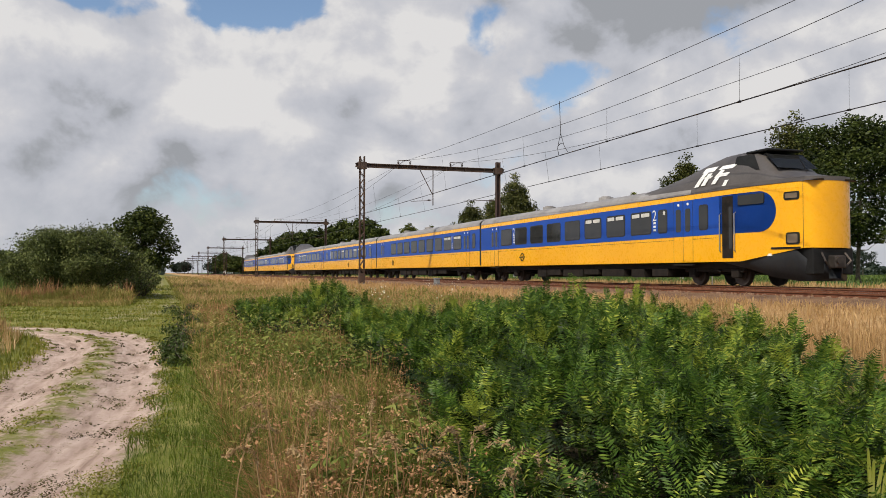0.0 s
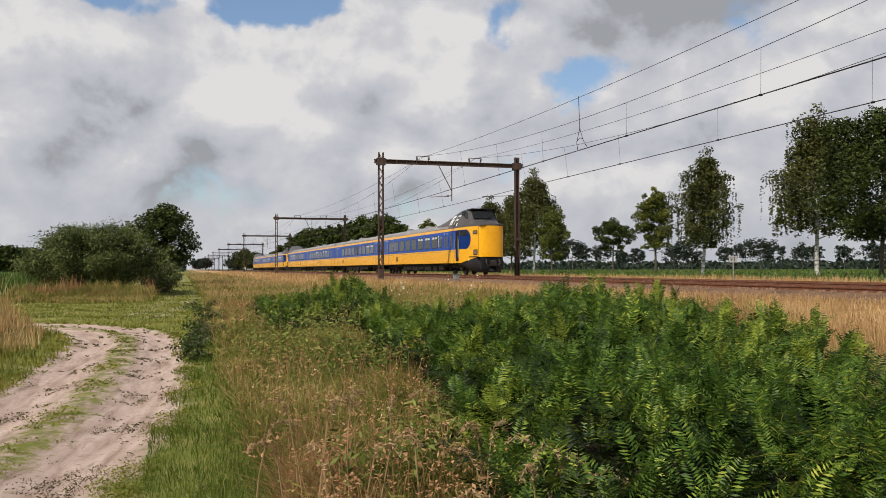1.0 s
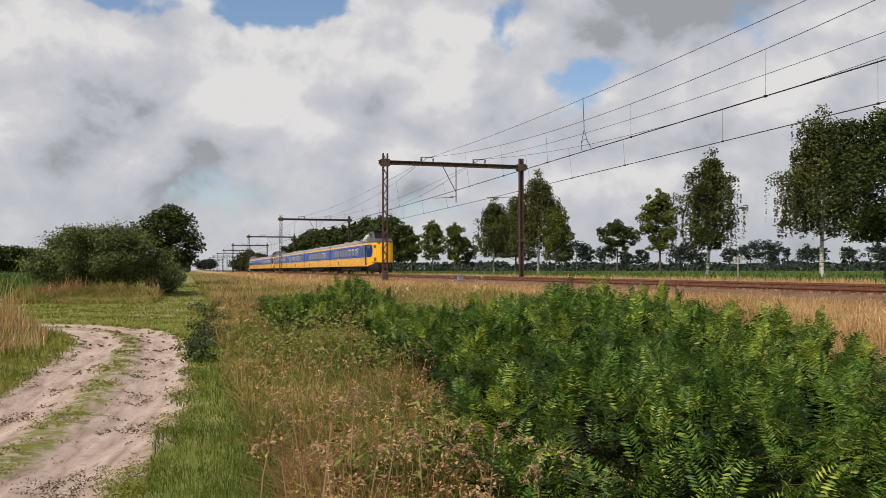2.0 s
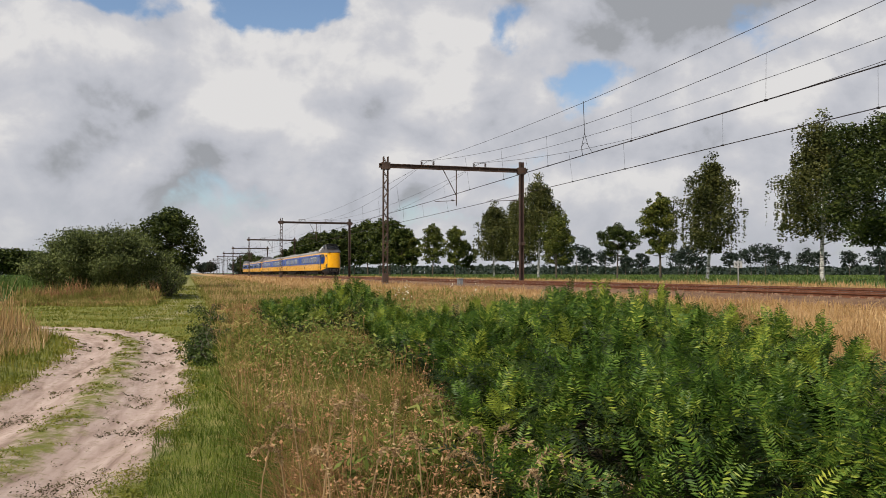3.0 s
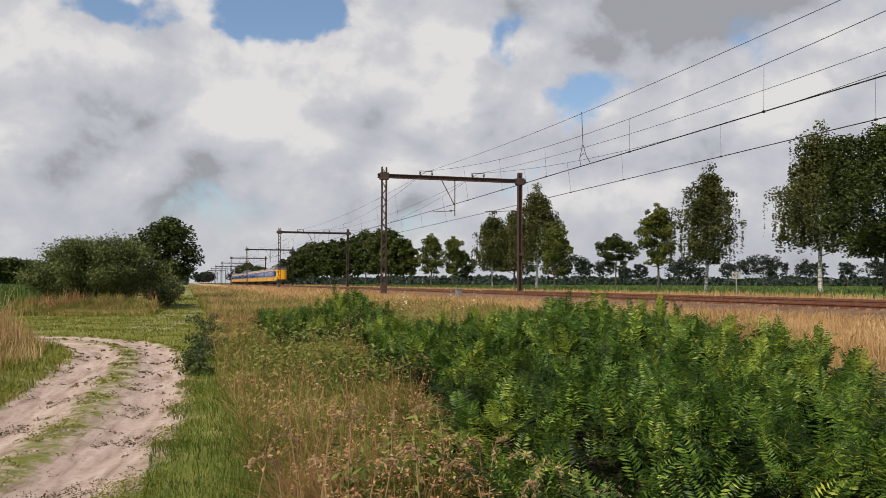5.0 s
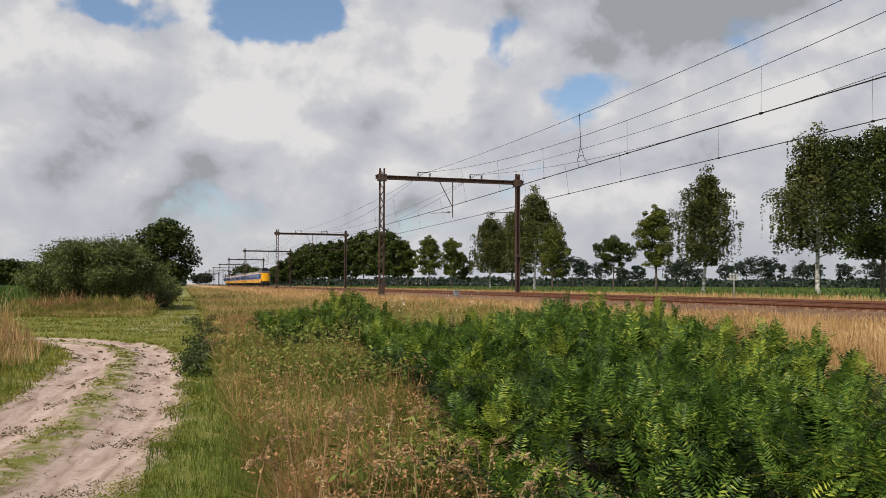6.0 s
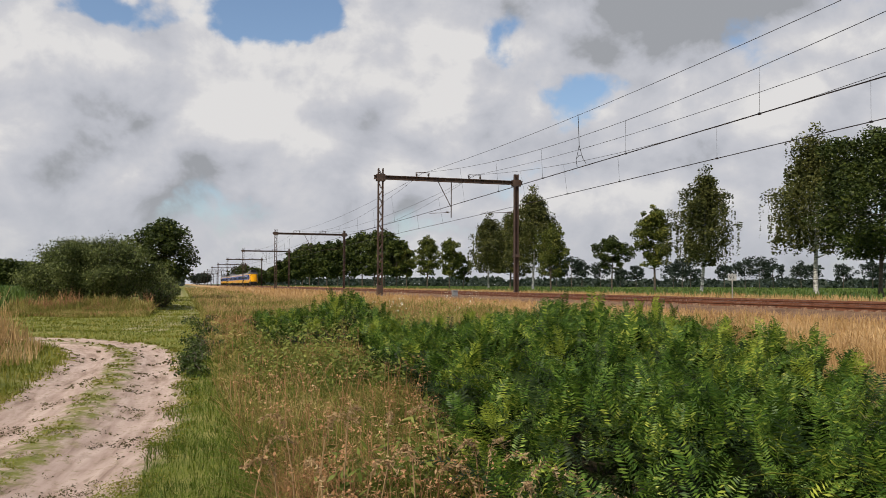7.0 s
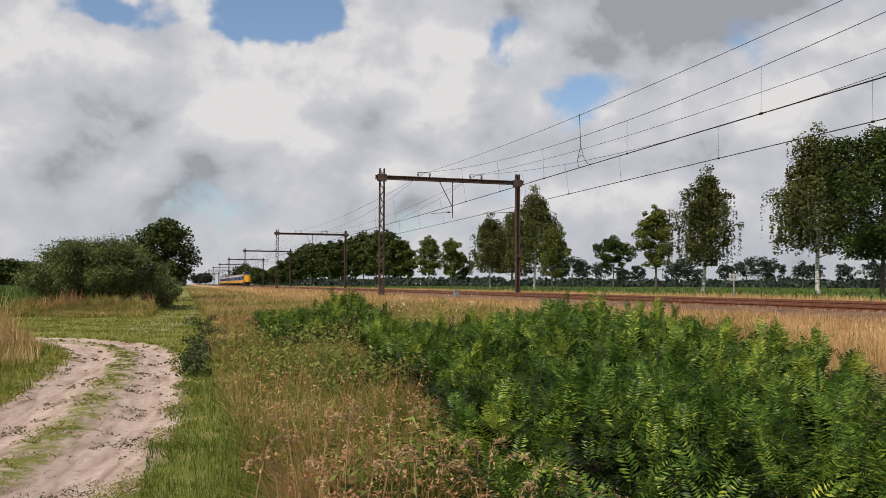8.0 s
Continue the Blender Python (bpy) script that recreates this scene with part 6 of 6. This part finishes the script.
def herbs():
    """Bright low leaves between the grass and the fern, with white flower heads."""
    x, y = fan(16000, 10, 34, 4, 30)
    keep = meadow(x, y) & (patches(x, y, 0.5, 12) > 0.45) & (x < 9)
    x, y = x[keep], y[keep]
    z = land(x, y) + RNG.uniform(0.15, 0.75, len(x))
    stuff("herbs", leaves("herbs", np.stack([x, y, z], -1), np.full(len(x), 0.045), L_HERB, 0.5, 2.6), "bright green wayside herbs", "plants")
    x, y = fan(700, 18, 34, 9, 20)
    keep = (x > 4) & (x < 9.5)
    x, y = x[keep][:16], y[keep][:16]
    C = np.concatenate([np.stack([x, y, land(x, y) + RNG.uniform(0.75, 1.0, len(x))], -1) + RNG.normal(0, 0.05, (len(x), 3)) * (1, 1, 0.3) for k in range(7)])
    stuff("white_flowers", leaves("white_flowers", C, np.full(len(C), 0.035), L_FLOWER, 0.1, 1.0), "small white umbels of wayside flowers", "flowers")


herbs()


def track_weeds():
    """Low tufts of a few flat leaves each: thick along the middle of the track, thin on the ruts and at its edges."""
    x, y = fan(26000, 5.0, 31, -30, 3)
    d = along_line(ROAD, x, y)[0]
    e = np.abs(d)
    p = 0.6 * np.exp(-((d - 0.1 * wave(x, y, 1.1, 3)) / 0.17) ** 2) * step(patches(x, y, 2.1, 6), 0.35, 0.7) + 0.9 * step(e, 0.95, 1.35) * step(patches(x, y, 2.2, 9), 0.25, 0.6) + 0.42 * step(patches(x, y, 2.3, 31), 0.40, 0.85) * (1 - 0.6 * step(y, 9, 16))
    k = (e < 1.5) & (RNG.random(len(x)) < p)
    x, y, d = x[k], y[k], d[k]
    green = (np.abs(d) < 0.35) | (np.abs(d) > 1.0)
    for name, use, mat, label in (("track_weeds", green, L_GREEN, "low green weeds along the middle of the sandy track"), ("track_litter", ~green, L_LITTER, "small withered tufts scattered over the sandy ruts")):
        m = 9
        bx, by = np.repeat(x[use], m), np.repeat(y[use], m)
        s = np.repeat(RNG.uniform(0.02, 0.055, use.sum()), m)
        cx, cy = bx + RNG.normal(0, 1, len(bx)) * s, by + RNG.normal(0, 1, len(bx)) * s
        C = np.stack([cx, cy, land(cx, cy) + RNG.uniform(0.004, 0.035, len(bx))], -1)
        stuff(name, leaves(name, C, np.maximum(0.016, 0.0019 * np.hypot(cx, cy)), mat, 0.35, 2.2), label, "weeds")


track_weeds()


def low_leaves():
    """Slim bent leaves and husks lying all through the rough grass."""
    x, y = fan(70000, 3.0, 30, -3, 42)
    k = meadow(x, y) & (x < 8)
    x, y = x[k], y[k]
    r = np.hypot(x, y)
    z = land(x, y) + RNG.uniform(0.02, 0.26, len(x))
    stuff("low_leaves", leaves("low_leaves", np.stack([x, y, z], -1), np.maximum(0.032, r * 0.0042), L_MIX, 0.5, 7.0), "slim olive leaves and husks among the grass", "plants")


low_leaves()


def tall_herbs():
    """Clumps of green leafy stalks scattered through the rough grass towards the fern."""
    r = np.random.default_rng(61)
    C = []
    for k in range(420):
        a, d = r.uniform(9, 24), r.uniform(4.5, 17)
        x, y = d * math.sin(radians(a)), d * math.cos(radians(a))
        if not bool(meadow(np.array(x), np.array(y))) or patches(x, y, 0.8, 21) < 0.45:
            continue
        z = float(land(x, y))
        h = r.uniform(0.28, 0.55)
        m = 46
        t = r.random(m) ** 0.7
        C.append(np.stack([x + r.normal(0, 0.06, m) * (0.4 + t), y + r.normal(0, 0.06, m) * (0.4 + t), z + h * t], -1))
    C = np.concatenate(C)
    stuff("tall_herbs", leaves("tall_herbs", C, np.full(len(C), 0.042), L_HERB, 0.6, 3.2), "green leafy weeds among the dry grass", "plants")


tall_herbs()


def corn(name, n, xs, ys, label, h0):
    r = np.random.default_rng(int(xs[0]) % 97 + 5)
    x, y = r.uniform(*xs, n * 3), r.uniform(*ys, n * 3)
    w = np.minimum(1.0, (70 / np.hypot(x, y)) ** 1.6)
    k = r.random(n * 3) < w
    x, y = np.round(x[k] / 0.75) * 0.75 + r.normal(0, 0.05, k.sum()), y[k]
    h = h0 * r.uniform(0.7, 1.15, len(x))
    stuff(name, blades(name, x, y, land(x, y) + r.uniform(0, 0.4, len(x)) * h, h, np.maximum(0.05, np.hypot(x, y) * 0.0011), 0.55, L_CORN, 1.0), label, "corn")


corn("corn_field", 56000, (33.0, 330), (20, 420), "young green maize in rows beyond the railway", 0.34)
corn("corn_rows", 10000, (-70, -9.5), (38, 190), "dense green maize beside the bush", 1.1)


def reed_clump(x, y):
    """Long arching leaves close by."""
    z = float(land(x, y))
    t = tagged(empty("grass_tussock", pose(x, y, z)), "tussock of long arching pale green leaves", "grass")
    r = np.random.default_rng(77)
    for k in range(26):
        a, l, rise = r.uniform(0, 6.28), r.uniform(0.35, 0.6), r.uniform(0.60, 0.86)
        V, Q = [], []
        for i in range(9):
            q = i / 8
            px, py = math.cos(a) * l * q ** 1.5, math.sin(a) * l * q ** 1.5
            pz = rise * (1.75 * q - 1.05 * q * q) - 0.03
            wd = 0.011 * (1 - q) ** 0.6 + 0.001
            V += [(px - math.sin(a) * wd, py + math.cos(a) * wd, pz), (px, py, pz - 0.004), (px + math.sin(a) * wd, py - math.cos(a) * wd, pz)]
            if i:
                b = len(V) - 6
                Q += [(b, b + 1, b + 4, b + 3), (b + 1, b + 2, b + 5, b + 4)]
        part_mesh("blade", mesh_of("blade", V, Q, L_GREEN, True), t)


reed_clump(2.80, 2.80)
reed_clump(3.15, 2.95)


def dead_stalk(a, r, h, lean, k):
    """A withered flower stalk whose brown head curls over."""
    x, y = r * math.sin(radians(a)), r * math.cos(radians(a))
    t = tagged(empty("dead_stalk", pose(x, y, float(land(x, y)), 0, 0, k * 97)), "withered tan stalk with a curled brown seed head", "plant", "withered stalks")
    q = np.random.default_rng(500 + k)
    path = [(0, 0, -0.05), (lean * 0.3, 0, h * 0.5), (lean * 0.7, 0.01, h * 0.88), (lean, 0.02, h), (lean + 0.08, 0.03, h + 0.015), (lean + 0.15, 0.03, h - 0.03)]
    bm = bmesh.new()
    tube(bm, path, [0.006, 0.005, 0.004, 0.003, 0.003, 0.002], 5)
    part("stem", bm, L_DEAD, t)
    C = []
    for s in q.random(90):
        i = 2 + min(int(s * 3), 2)
        p = Vector(path[i]).lerp(Vector(path[i + 1]), s * 3 - int(s * 3))
        C.append(np.array(p) + q.normal(0, 0.010, 3))
    part_mesh("seed_head", leaves("seed_head", np.array(C), np.full(len(C), 0.017), L_DEAD, 0.8, 3.0), t)


for k, (a, r, h, lean) in enumerate([(8.4, 4.3, 0.92, 0.10), (9.6, 4.2, 0.70, 0.14), (6.8, 4.6, 0.66, 0.10), (11.5, 4.5, 0.66, 0.16), (19.6, 4.4, 0.70, 0.12), (20.6, 4.2, 0.62, 0.16), (23.6, 3.9, 0.66, 0.14), (24.4, 3.9, 0.60, 0.18),
                                     (26.2, 3.7, 0.52, 0.16), (21.8, 3.8, 0.55, 0.12), (13.5, 5.2, 0.72, 0.1), (4.5, 5.4, 0.6, 0.12), (15.5, 4.6, 0.62, 0.15), (17.5, 5.4, 0.7, 0.12), (22.4, 4.3, 0.64, 0.14), (23.2, 4.0, 0.60, 0.18), (24.9, 4.2, 0.62, 0.2), (20.0, 4.7, 0.66, 0.12), (12.4, 4.4, 0.72, 0.14), (10.4, 5.0, 0.78, 0.1), (7.6, 5.2, 0.74, 0.12)]):
    dead_stalk(a, r, h, lean, k)


def parked_van(x, y, rz):
    """A small white van standing far off beside the level crossing."""
    c = tagged(empty("parked_van", pose(x, y, float(land(x, y)), 0, 0, rz)), "distant white van parked beside the railway", "van")
    bm = boxed((-2.3, -0.9, 0.35), (2.3, 0.9, 1.15), 0.12)
    box(bm, (-2.25, -0.85, 1.1), (1.2, 0.85, 1.95), 0.12)
    part("body", bm, M_WHITE, c, "white painted body")
    for s in (-1, 1):
        part("side_window", boxed((0.1, s * 0.86 - 0.01, 1.25), (1.05, s * 0.86 + 0.01, 1.75), 0.004), M_GLASS, c)
    part("windscreen", boxed((1.19, -0.75, 1.22), (1.23, 0.75, 1.8), 0.01), M_GLASS, c)
    for a in (-1.4, 1.4):
        for s in (-0.82, 0.82):
            bm = bmesh.new()
            disc(bm, (a, s, 0.34), (0, 1, 0), 0.34, 0.2, 16)
            part("wheel", bm, M_RUBBER, c)


parked_van(31.8, 440.0, 25)

motions()
